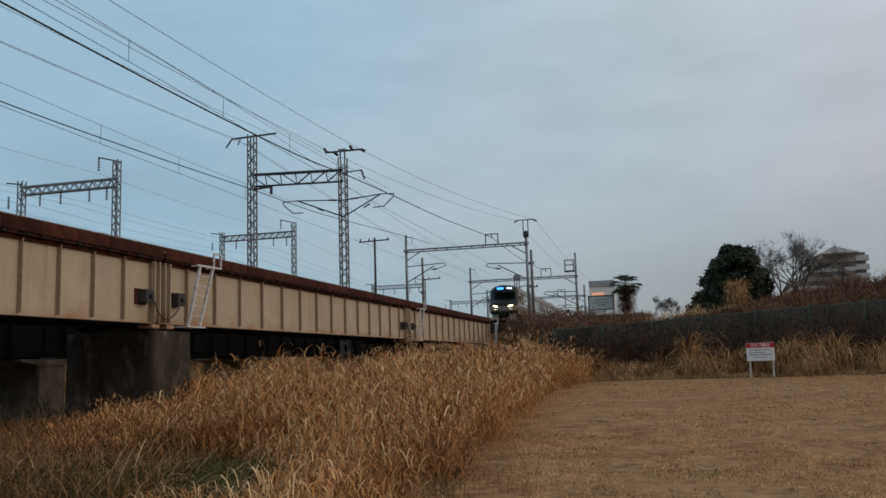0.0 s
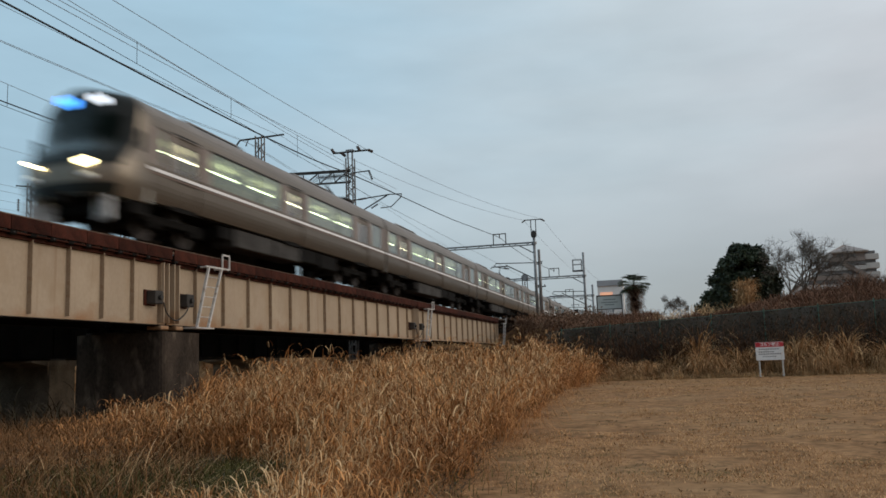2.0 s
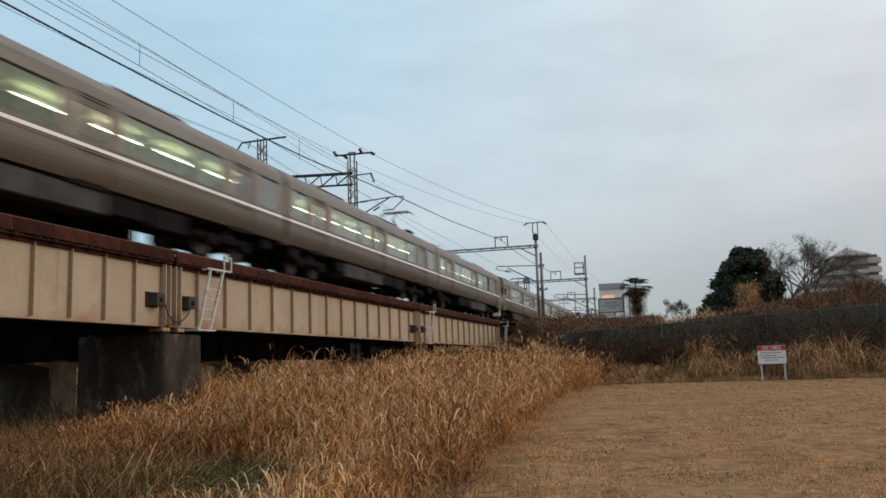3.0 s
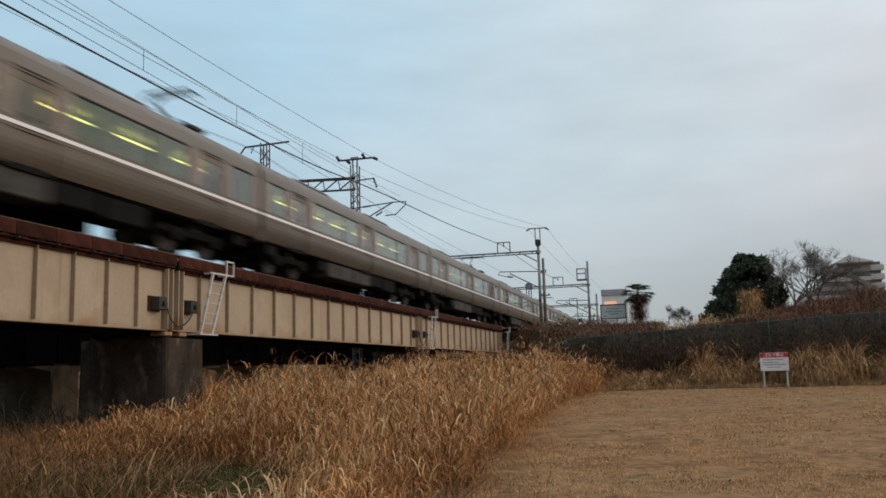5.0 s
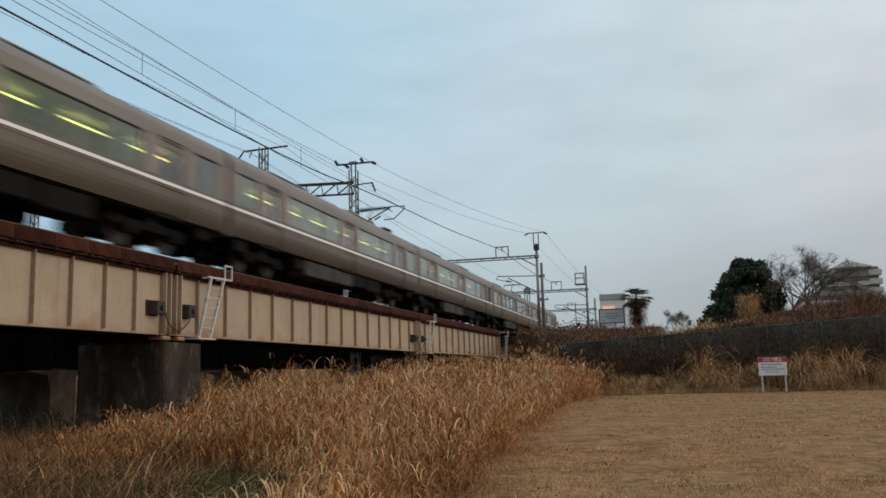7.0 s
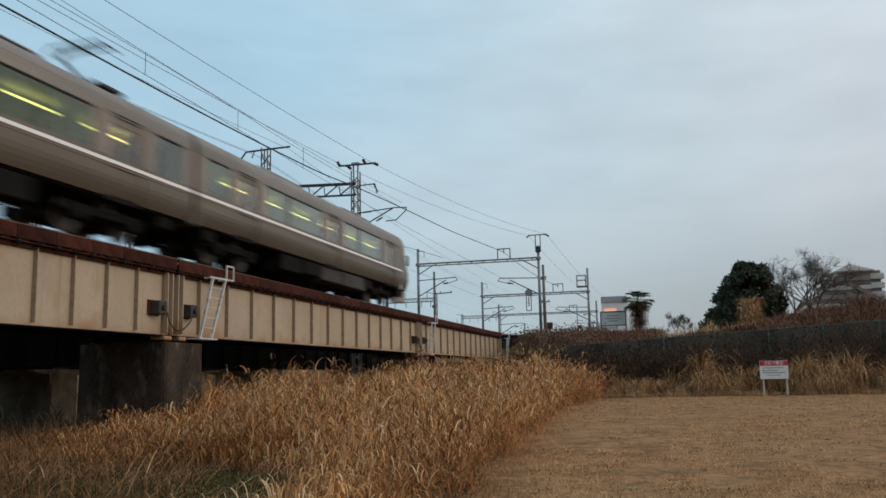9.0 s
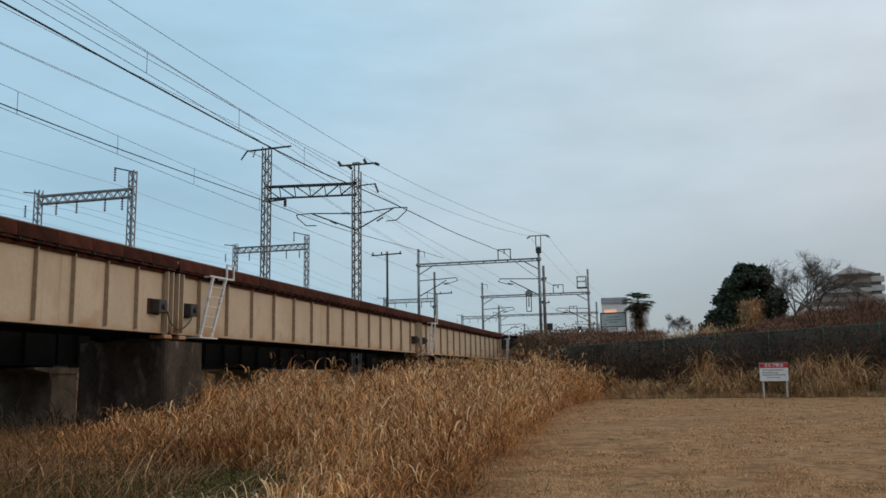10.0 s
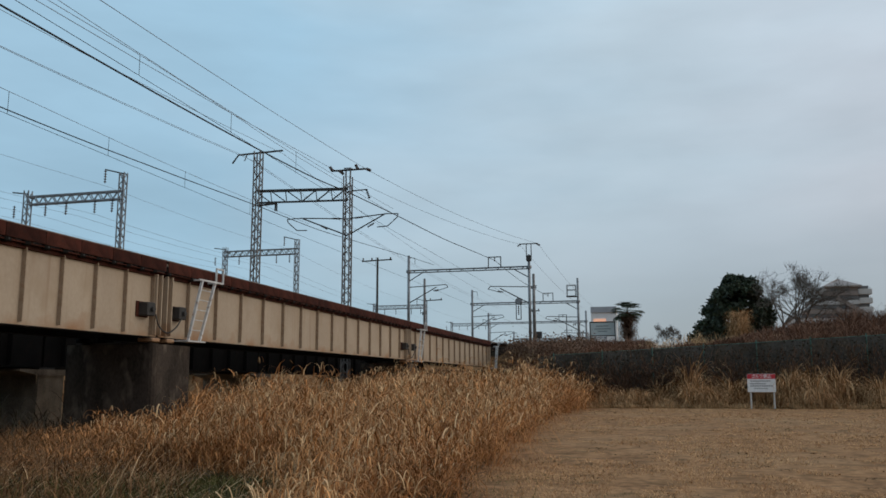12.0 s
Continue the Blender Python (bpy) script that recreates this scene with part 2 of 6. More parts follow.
def grid_mesh(name, xs, ys, fz, material, kind="structure", label="", category=""):
    nx = len(xs)
    verts = [(x, y, fz(x, y)) for y in ys for x in xs]
    faces = [(j * nx + i, j * nx + i + 1, (j + 1) * nx + i + 1, (j + 1) * nx + i) for j in range(len(ys) - 1) for i in range(nx - 1)]
    me = bpy.data.meshes.new(name)
    me.from_pydata(verts, [], faces)
    for p in me.polygons:
        p.use_smooth = True
    me.materials.append(material)
    return tagged(new(name, me), label, category, kind=kind)


FIELD = mat("dry_lawn", (0.185, 0.093, 0.042), (0.42, 0.232, 0.112), 0.95, 0, 1.1, 5.5, 0.8, third=(0.14, 0.076, 0.034), spread=(0.36, 0.64), grain=0.55, spec=0.08)


def worn_patches(m, colour, scale, lo, hi, most):
    """Broad uneven patches of another colour over a surface."""
    nt = m.node_tree
    N, L = nt.nodes.new, nt.links.new
    bs = nt.nodes["Principled BSDF"]
    was = bs.inputs["Base Color"].links[0].from_socket
    co, ns, mr, mx = N("ShaderNodeTexCoord"), N("ShaderNodeTexNoise"), N("ShaderNodeMapRange"), N("ShaderNodeMixRGB")
    L(co.outputs["Object"], ns.inputs["Vector"])
    ns.inputs["Scale"].default_value, ns.inputs["Detail"].default_value, ns.inputs["Roughness"].default_value = scale, 7, 0.62
    mr.inputs["From Min"].default_value, mr.inputs["From Max"].default_value, mr.inputs["To Max"].default_value = lo, hi, most
    L(ns.outputs["Fac"], mr.inputs["Value"])
    mx.inputs[2].default_value = (*colour, 1)
    L(mr.outputs[0], mx.inputs[0])
    L(was, mx.inputs[1])
    L(mx.outputs[0], bs.inputs["Base Color"])


worn_patches(FIELD, (0.38, 0.24, 0.128), 0.16, 0.48, 0.66, 0.55)
worn_patches(FIELD, (0.10, 0.055, 0.028), 3.6, 0.52, 0.66, 0.65)
worn_patches(FIELD, (0.105, 0.085, 0.034), 0.7, 0.58, 0.72, 0.6)
grid_mesh("ground", axis(-2500, 2500, -24, 22, 0.5), axis(-300, 4000, 4, 80, 0.5), ground_z, FIELD,
          label="dry brown mown grass field with worn earth patches", category="ground")


# ---- the railway bridge ----
JOINTS = (-3.65, 20.65, 44.95, 69.30)


def build_span(y0, y1, first, step):
    """One plate-girder span of the near bridge, with sleepers, edge plates and rails on it."""
    n_len = y1 - y0 - 0.12
    g = thing("girder_span", NEAR, y0 + 0.06, 2.74, "cream-painted steel plate girder bridge span with rusty deck edge", "bridge", "bridge spans")
    for side in (1, -1):
        web = BM()
        block(web, (side * 0.97, n_len / 2, 0.90), (0.025, n_len, 1.76))
        # the far web is coloured black in place of the shade on it
        part("web_plate", web, CREAM if side > 0 else SHADEBLACK, g)
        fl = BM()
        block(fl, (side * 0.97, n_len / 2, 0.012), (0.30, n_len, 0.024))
        part("bottom_flange", fl, SHADEBLACK, g, "bottom flange with shade put into its black colour")
        ft = BM()
        block(ft, (side * 0.97, n_len / 2, 1.795), (0.42, n_len, 0.03))
        block(ft, (side * 0.97 + side * 0.05, n_len / 2, 1.735), (0.10, n_len, 0.09))
        part("top_flange", ft, RUST, g, "rusty brown top flange")
    sb = BM()
    block(sb, (-0.03, 0, 0.88), (0.11, 0.022, 1.62))
    block(sb, (-0.077, 0.03, 0.88), (0.016, 0.06, 1.62))
    st = part("stiffener", sb, CREAM_EDGE, g)
    st.matrix_basis = pose(1.07, first - y0 - 0.06, 0.03)
    y = first + step
    while y < y1 - 0.3:
        share("stiffener", st, pose(1.07, y - y0 - 0.06, 0.03), g)
        y += step
    y = first - step
    while y > y0 + 0.3:
        share("stiffener", st, pose(1.07, y - y0 - 0.06, 0.03), g)
        y -= step
    for yy in (0.08, 0.32, n_len - 0.32, n_len - 0.08):
        eb = BM()
        block(eb, (1.08, yy, 0.90), (0.19, 0.035, 1.66))
        part("end_stiffener", eb, CREAM, g)
    # cross frames between the two webs
    yy = 0.3
    while yy < n_len:
        cf = BM()
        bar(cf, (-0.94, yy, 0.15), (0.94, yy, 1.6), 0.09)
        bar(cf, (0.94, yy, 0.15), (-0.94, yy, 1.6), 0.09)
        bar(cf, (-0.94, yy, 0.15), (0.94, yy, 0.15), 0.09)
        part("cross_frame", cf, SHADEBLACK, g)
        yy += 4.8
    # bearing shoes
    for yy in (0.3, n_len - 0.3):
        for x in (0.97, -0.97):
            part("bearing_shoe", block(BM(), (x, yy, -0.06), (0.46, 0.36, 0.11), bevel=0.02), CREAM if x > 0 else SHADEBLACK, g)
    # sleepers
    sl = BM()
    block(sl, (0, 0, 0), (2.30, 0.20, 0.20), bevel=0.012)
    s0 = part("sleeper", sl, TIMBER, g)
    s0.matrix_basis = pose(0, 0.25, 1.91)
    yy = 0.25 + 0.52
    while yy < n_len - 0.1:
        share("sleeper", s0, pose(0, yy, 1.91), g)
        yy += 0.52
    # edge plates, one a stiffener bay, and their brackets
    ep = BM()
    bay = 1.21
    block(ep, (0, 0, -0.035), (0.03, bay - 0.012, 0.30), bevel=0.006)
    block(ep, (-0.10, 0, 0.11), (0.22, bay - 0.03, 0.018))
    e0 = part("edge_plate", ep, RUST, g, "rust-brown steel deck edge plate")
    bk = BM()
    block(bk, (-0.06, 0, -0.21), (0.12, 0.20, 0.13), bevel=0.02)
    k0 = part("bracket", bk, SHADEBLACK, g)
    bk = BM()
    rod(bk, (-0.015, 0, -0.22), (0.012, 0, -0.22), 0.02, 8)
    b0 = part("bolt_head", bk, DARKSTEEL, g)
    yy, first_one = bay / 2, True
    while yy < n_len:
        if first_one:
            e0.matrix_basis, k0.matrix_basis, b0.matrix_basis = pose(1.20, yy, 2.02), pose(1.20, yy - 0.5, 2.02), pose(1.20, yy - 0.5, 2.02)
            first_one = False
        else:
            dz = 0.008 * math.sin(yy * 5.1)
            share("edge_plate", e0, pose(1.20, yy, 2.02 + dz, 0, 2 * math.sin(yy * 3), 0), g)
            share("bracket", k0, pose(1.20, yy - 0.5, 2.02), g)
            share("bracket", k0, pose(1.19, yy + 0.1, 2.03), g)
            share("bolt_head", b0, pose(1.20, yy - 0.5, 2.02), g)
        yy += bay
    for x in (-0.5335, 0.5335):
        r = BM()
        block(r, (x, n_len / 2, 2.32), (0.065, n_len + 0.1, 0.045), bevel=0.01)
        block(r, (x, n_len / 2, 2.24), (0.016, n_len + 0.1, 0.12))
        block(r, (x, n_len / 2, 2.17), (0.127, n_len + 0.1, 0.03))
        part("rail", r, STEELRAIL, g)
    return g


build_span(JOINTS[0], JOINTS[1], 15.35, 1.225)
build_span(JOINTS[1], JOINTS[2], 25.38, 1.65)
build_span(JOINTS[2], JOINTS[3], 48.3, 1.65)
build_span(-28.0, JOINTS[0], -20.0, 1.225)


def build_pier(x, y, w, l, h, z0, label):
    """A concrete pier with rounded ends and a projecting cap."""
    p = thing("bridge_pier", x, y, z0, label, "bridge pier", "bridge piers")
    bm = BM()
    ring = []
    r = 0.16
    for sx, sy, a0 in ((1, -1, -90), (1, 1, 0), (-1, 1, 90), (-1, -1, 180)):
        for k in range(4):
            a = radians(a0 + 30 * k)
            ring.append((sx * (w / 2 - r) + math.cos(a) * r, sy * (l / 2 - r) + math.sin(a) * r))
    n = len(ring)
    lo = [bm.verts.new((px * 1.02, py * 1.03, 0)) for px, py in ring]
    hi = [bm.verts.new((px, py, h - 0.06)) for px, py in ring]
    for i in range(n):
        bm.faces.new((lo[i], lo[(i + 1) % n], hi[(i + 1) % n], hi[i]))
    bm.faces.new(hi)
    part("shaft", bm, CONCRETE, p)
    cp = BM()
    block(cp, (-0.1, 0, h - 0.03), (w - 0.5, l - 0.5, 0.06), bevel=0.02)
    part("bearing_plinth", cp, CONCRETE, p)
    return p


for yj in JOINTS[:3]:
    build_pier(NEAR - 0.11, yj + 0.38, 2.82, 1.86, 3.1, -0.48, "weathered concrete bridge pier under the girder joint, darkened for shade")


def build_hammer_pier(x, y):
    """A short wall pier with a spread foot and a shelf that juts out under the bearings."""
    p = thing("bridge_pier", x, y, -0.5, "sandy weathered concrete pier with a jutting shelf top", "bridge pier", "bridge piers")
    bm = BM()
    prof = [(-0.95, 0.0), (-0.80, 0.55), (-0.62, 1.05), (-0.55, 1.6), (-0.55, 2.28), (0.62, 2.28), (0.62, 1.3), (0.66, 0.6), (0.75, 0.0)]
    a = [bm.verts.new((-1.5, py, pz)) for py, pz in prof]
    b = [bm.verts.new((1.5, py, pz)) for py, pz in prof]
    for i in range(len(prof)):
        j = (i + 1) % len(prof)
        bm.faces.new((a[j], a[i], b[i], b[j]))
    bm.faces.new(a)
    bm.faces.new(b[::-1])
    part("shaft", bm, SANDCONC, p)
    bm = BM()
    prof = [(-1.40, 2.46), (-1.40, 2.40), (-0.60, 2.27), (0.66, 2.27), (0.66, 2.46)]
    a = [bm.verts.new((-1.58, py, pz)) for py, pz in prof]
    b = [bm.verts.new((1.54, py, pz)) for py, pz in prof]
    for i in range(len(prof)):
        j = (i + 1) % len(prof)
        bm.faces.new((a[j], a[i], b[i], b[j]))
    bm.faces.new(a)
    bm.faces.new(b[::-1])
    part("shelf", bm, SANDCONC, p)
    bm = BM()
    block(bm, (0.2, 0, 2.49), (2.3, 0.7, 0.07))
    part("bearing_plate", bm, DARKSTEEL, p)


def build_far_bridge():
    spans = (-7.3, 7.9, 23.1, 38.3, 53.5, 69.5)
    for a, b in zip(spans[:-1], spans[1:]):
        n_len = b - a - 0.1
        g = thing("girder_span", FAR, a + 0.05, 2.02, "deep steel plate girder span, deep shade put into its black colour", "bridge", "bridge spans")
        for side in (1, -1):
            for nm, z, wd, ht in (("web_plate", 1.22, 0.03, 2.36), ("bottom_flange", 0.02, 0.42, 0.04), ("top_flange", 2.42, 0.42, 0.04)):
                # the far girders' shade is in their near-black colour
                part(nm, block(BM(), (side * 0.95, n_len / 2, z), (wd, n_len, ht)), SHADEBLACK, g)
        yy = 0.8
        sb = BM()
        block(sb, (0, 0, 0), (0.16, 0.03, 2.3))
        s0 = part("stiffener", sb, SHADEBLACK, g)
        s0.matrix_basis = pose(1.05, yy, 1.22)
        while yy < n_len - 1.6:
            yy += 1.6
            share("stiffener", s0, pose(1.05, yy, 1.22), g)
        dk = BM()
        block(dk, (0, n_len / 2, 2.56), (2.3, n_len, 0.18))
        part("deck", dk, TIMBER, g)
        for x in (-0.5335, 0.5335):
            r = BM()
            block(r, (x, n_len / 2, 2.73), (0.065, n_len, 0.15))
            part("rail", r, STEELRAIL, g)
    for yj in spans[2:-1]:
        build_hammer_pier(FAR - 0.2, yj)


build_far_bridge()


def build_abutment():
    a = thing("bridge_abutment", NEAR, 70.6, -0.3, "concrete bridge abutment with shade put into its dark colour", "abutment")
    bm = BM()
    block(bm, (-2.6, 0.7, 1.45), (10.5, 2.4, 2.9), bevel=0.05)
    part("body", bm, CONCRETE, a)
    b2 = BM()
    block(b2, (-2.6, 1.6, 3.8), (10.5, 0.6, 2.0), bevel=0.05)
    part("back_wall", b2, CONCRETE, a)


build_abutment()


def build_sky_blocker():
    """Unseen blocks added under the bridges to keep southern sky light off the piers."""
    a = thing("bridge_abutment", -38.0, 5.0, -0.5, "unseen concrete blocks added to keep southern sky light off the piers", "abutment")
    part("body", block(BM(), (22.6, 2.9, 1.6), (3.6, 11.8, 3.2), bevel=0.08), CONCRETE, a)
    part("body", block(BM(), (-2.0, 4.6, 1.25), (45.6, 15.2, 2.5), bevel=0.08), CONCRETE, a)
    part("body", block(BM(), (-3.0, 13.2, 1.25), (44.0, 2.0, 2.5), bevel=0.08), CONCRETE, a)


build_sky_blocker()


def build_track_beyond():
    """Ballast bed and rails past the abutment."""
    BALLAST = mat("grey_brown_ballast", (0.10, 0.085, 0.07), (0.23, 0.20, 0.17), 0.95, 0, 3, 40, 1.0)
    bm = BM()
    for xs in ((NEAR + 2.0, FAR - 2.0),):
        x0, x1 = xs
        prof = [(x0 + 0.9, 4.3), (x0, 4.87), (x1, 4.87), (x1 - 0.9, 4.3)]
        rows = [[bm.verts.new((px, yy, pz)) for px, pz in prof] for yy in (72.0, 420.0)]
        for i in range(3):
            bm.faces.new((rows[0][i], rows[1][i], rows[1][i + 1], rows[0][i + 1]))
    tagged(part("ballast_bed", bm, BALLAST), "grey-brown ballast bed of the double track", "ballast", kind="structure")
    for cx in (NEAR, FAR):
        for x in (-0.5335, 0.5335):
            r = BM()
            block(r, (cx + x, 245, 5.03), (0.065, 351, 0.15))
            tagged(part("rail", r, STEELRAIL), "long brown steel rail on the ballast", "rail", "rails beyond the bridge")


build_track_beyond()


def build_ladder(y, lean_in=0.0, far=False):
    """The white steel inspection ladder on the girder's face, with a hoop handrail above the deck edge."""
    l = thing("inspection_ladder", NEAR + 1.2, y, 2.72, "white-painted steel inspection ladder hooked to the girder", "ladder", "ladders on the bridge")
    top, foot = 1.80, 0.0
    xo = 0.26
    for k, (ya, yb) in enumerate(((0.0, 0.62), (0.62, 1.36))):
        b = BM()
        bar(b, (xo - 0.02, ya, foot), (xo, yb, top), 0.075, 0.06)
        part("stile", b, WHITEMETAL, l)
    for i in range(1, 6):
        k = i / 6
        z = foot + (top - foot) * k
        b = BM()
        rod(b, (xo, 0.62 * k, z), (xo, 0.62 + 0.74 * k, z), 0.014, 6)
        part("rung", b, WHITEMETAL, l)
    b = BM()
    bar(b, (xo, 0.45, top), (xo, 1.82, top + 0.02), 0.05)
    bar(b, (xo, 0.60, top), (0.0, 0.60, top), 0.05)
    bar(b, (xo, 1.40, top), (0.0, 1.40, top), 0.05)
    part("platform_bar", b, WHITEMETAL, l)
    b = BM()
    bar(b, (xo, 1.42, top), (xo, 1.42, top + 0.44), 0.045)
    bar(b, (xo, 1.84, top), (xo, 1.84, top + 0.44), 0.045)
    bar(b, (xo, 1.40, top + 0.44), (xo, 1.86, top + 0.44), 0.045)
    part("hoop", b, WHITEMETAL, l)
    b = BM()
    block(b, (xo - 0.15, 0.35, -0.02), (0.42, 1.0, 0.04))
    part("foot_plate", b, WHITEMETAL, l)


for yj in JOINTS[1:3]:
    build_ladder(yj + 0.85)
build_ladder(69.7)


def build_joint_box(y, z):
    b = thing("junction_box", NEAR + 0.97, y, z, "rusty dark steel jacking bracket box bolted to the girder", "bracket box", "boxes at the girder joints")
    bm = BM()
    block(bm, (0.17, 0, 0.17), (0.30, 0.36, 0.36), bevel=0.02)
    part("box", bm, DARKSTEEL, b)
    bm = BM()
    block(bm, (0.03, -0.02, 0.17), (0.035, 0.54, 0.42), bevel=0.008)
    part("base_plate", bm, RUST, b)
    bm = BM()
    rod(bm, (0.32, 0, 0.17), (0.40, 0, 0.17), 0.07, 10)
    part("bolt_head", bm, DARKSTEEL, b)


def wire(name, pts, r, material, label="", category="wire", group="", parent=None):
    cu = bpy.data.curves.new(name, "CURVE")
    cu.dimensions, cu.bevel_depth, cu.bevel_resolution = "3D", r, 1
    sp = cu.splines.new("POLY")
    sp.points.add(len(pts) - 1)
    for p, q in zip(sp.points, pts):
        p.co = (*q, 1)
    cu.materials.append(material)
    ob = new(name, cu)
    if parent is not None:
        ob.parent = parent
    if label:
        tagged(ob, label, category, group)
    return ob


def smooth_points(ctrl, n=8):
    """Catmull-Rom through the control points."""
    out = []
    c = [Vector(p) for p in ctrl]
    c = [2 * c[0] - c[1]] + c + [2 * c[-1] - c[-2]]
    for i in range(1, len(c) - 2):
        for k in range(n):
            t = k / n
            a, b, d, e = c[i - 1], c[i], c[i + 1], c[i + 2]
            out.append(0.5 * ((2 * b) + (d - a) * t + (2 * a - 5 * b + 4 * d - e) * t * t + (3 * b - a - 3 * d + e) * t ** 3))
    out.append(c[-2])
    return [tuple(p) for p in out]


for yj in JOINTS[1:3]:
    build_joint_box(yj - 0.78, 3.31)
    build_joint_box(yj + 0.78, 3.31)
    xx = NEAR + 1.30
    wire("slack_cable", smooth_points([(xx, yj - 0.6, 3.35), (xx, yj - 0.42, 3.05), (xx, yj, 2.88), (xx, yj + 0.45, 3.08), (xx, yj + 0.7, 3.35)], 5), 0.02, DARKSTEEL,
         "slack black bonding cable across the girder joint", "cable", "cables at the girder joints")


# ---- masts, gantries and wires ----
def lattice(bm, p, q, w, d, pitch, leg=0.05, lace=0.03, up=(0, 1, 0)):
    """A square lattice column or beam from p to q."""
    p, q = Vector(p), Vector(q)
    ax = (q - p).normalized()
    u = Vector(up)
    v = ax.cross(u).normalized()
    u = v.cross(ax).normalized()
    cs = [(w / 2, d / 2), (-w / 2, d / 2), (-w / 2, -d / 2), (w / 2, -d / 2)]
    off = [v * a + u * b for a, b in cs]
    for o in off:
        bar(bm, p + o, q + o, leg)
    n = max(1, int((q - p).length / pitch))
    for i in range(n):
        a, b = p + ax * pitch * i, p + ax * min(pitch * (i + 1), (q - p).length)
        for k in range(4):
            o1, o2 = off[k], off[(k + 1) % 4]
            if (i + k) % 2:
                o1, o2 = o2, o1
            bar(bm, a + o1, b + o2, lace)
    return bm


def insulator(bm, p, q, r=0.06):
    p, q = Vector(p), Vector(q)
    rod(bm, p, q, r * 0.35, 6)
    n = 5
    for i in range(n):
        c = p + (q - p) * ((i + 0.5) / n)
        d = (q - p).normalized() * 0.025
        rod(bm, c - d, c + d, r, 8)
    return bm


def build_twin_mast(y):
    """The lattice portal that carries the wires of both tracks on the bridge."""
    m = thing("catenary_portal", -20.0, y, 1.2, "grey lattice steel portal mast with truss beam and wire brackets", "catenary mast", "masts along the near line")
    xa, xb = -2.92, 2.92
    za, zb = 14.35, 12.85
    for name, x, top, w in (("mast", xa, za, 0.40), ("mast", xb, zb - 0.45, 0.40)):
        bm = BM()
        lattice(bm, (x, 0, 0), (x, 0, top), w, w, 0.40, 0.065, 0.038)
        part(name, bm, MASTSTEEL, m)
    bm = BM()
    rod(bm, (xb - 0.14, 0, zb - 0.5), (xb - 0.14, 0, zb), 0.05)
    rod(bm, (xb + 0.14, 0, zb - 0.5), (xb + 0.14, 0, zb), 0.05)
    block(bm, (xb, 0, zb), (0.45, 0.3, 0.12))
    part("mast_head", bm, GALV, m)
    # truss beam: two chords, diagonals and hangers
    zt, zl = 11.75, 11.05
    bm = BM()
    bar(bm, (xa, 0, zt + 0.1), (xb, 0, zt - 0.1), 0.12, 0.16)
    bar(bm, (xa, 0, zl + 0.08), (xb, 0, zl - 0.08), 0.10, 0.10)
    n = 6
    for i in range(n):
        x0, x1 = xa + (xb - xa) * i / n, xa + (xb - xa) * (i + 1) / n
        zz = (zt, zl) if i < 3 else (zl, zt)
        bar(bm, (x0, 0, zz[0]), (x1, 0, zz[1]), 0.06)
        if i:
            bar(bm, (x0 - 0.1, 0, zt), (x0, 0, zl), 0.045)
    part("truss_beam", bm, DARKSTEEL, m)
    # cross arms
    bm = BM()
    bar(bm, (xa - 1.35, 0, za - 0.13), (xa + 1.6, 0, za - 0.05), 0.09)
    bar(bm, (xa - 1.35, 0, za - 0.13), (xa - 1.75, 0, za - 0.65), 0.07)
    part("cross_arm", bm, DARKSTEEL, m)
    bm = BM()
    insulator(bm, (xa - 0.75, 0, za - 0.1), (xa - 0.95, 0, za - 0.55), 0.05)
    part("insulator", bm, INSULATOR, m)
    bm = BM()
    bar(bm, (xb - 1.05, 0, zb - 0.05), (xb + 1.2, 0, zb - 0.05), 0.09)
    part("cross_arm", bm, DARKSTEEL, m)
    for px, dz in ((-1.0, 0.22), (0.62, 0.24), (1.15, -0.18), (-0.55, -0.28)):
        bm = BM()
        insulator(bm, (xb + px, 0, zb - 0.05), (xb + px + (0.25 if dz < 0 else -0.16), 0, zb + dz), 0.09)
        part("insulator", bm, INSULATOR, m)
    # hinged cantilevers for both tracks
    for side, reach in ((1, 2.83), (-1, 3.55)):
        base, zc = xb, 9.85
        bm = BM()
        rod(bm, (base, 0, zc), (base + side * reach * 0.85, 0, zc + 0.18), 0.035)
        rod(bm, (base, 0, zc - 1.0), (base + side * reach * 0.8, 0, zc + 0.15), 0.04)
        rod(bm, (base + side * reach * 0.85, 0, zc + 0.18), (base + side * (reach + 0.28), 0, zc + 0.15), 0.03)
        rod(bm, (base + side * (reach + 0.28), 0, zc + 0.15), (base + side * (reach + 0.22), 0, zc - 0.05), 0.03)
        rod(bm, (base + side * (reach + 0.22), 0, zc - 0.05), (base + side * (reach - 0.35), 0, zc - 0.55), 0.03)
        rod(bm, (base + side * (reach - 0.35), 0, zc - 0.55), (base + side * (reach - 1.0), 0, zc - 0.58), 0.03)
        part("cantilever", bm, DARKSTEEL, m)
        bm = BM()
        insulator(bm, (base + side * 0.45, 0, zc + 0.03), (base + side * 0.95, 0, zc + 0.06), 0.06)
        insulator(bm, (base + side * 1.25, 0, zc - 0.55), (base + side * 1.65, 0, zc - 0.34), 0.06)
        part("insulator", bm, INSULATOR, m)
    bm = BM()
    bar(bm, (xa, 0, zl - 0.1), (xa + 1.3, 0, zl - 0.02), 0.12, 0.1)
    insulator(bm, (xa + 1.25, 0, zl - 0.05), (xa + 1.25, 0, zl - 0.5), 0.10)
    part("bracket", bm, DARKSTEEL, m)
    bm = BM()
    bar(bm, (xb, 0, zt - 0.25), (xb + 1.2, 0, zt - 0.2), 0.06)
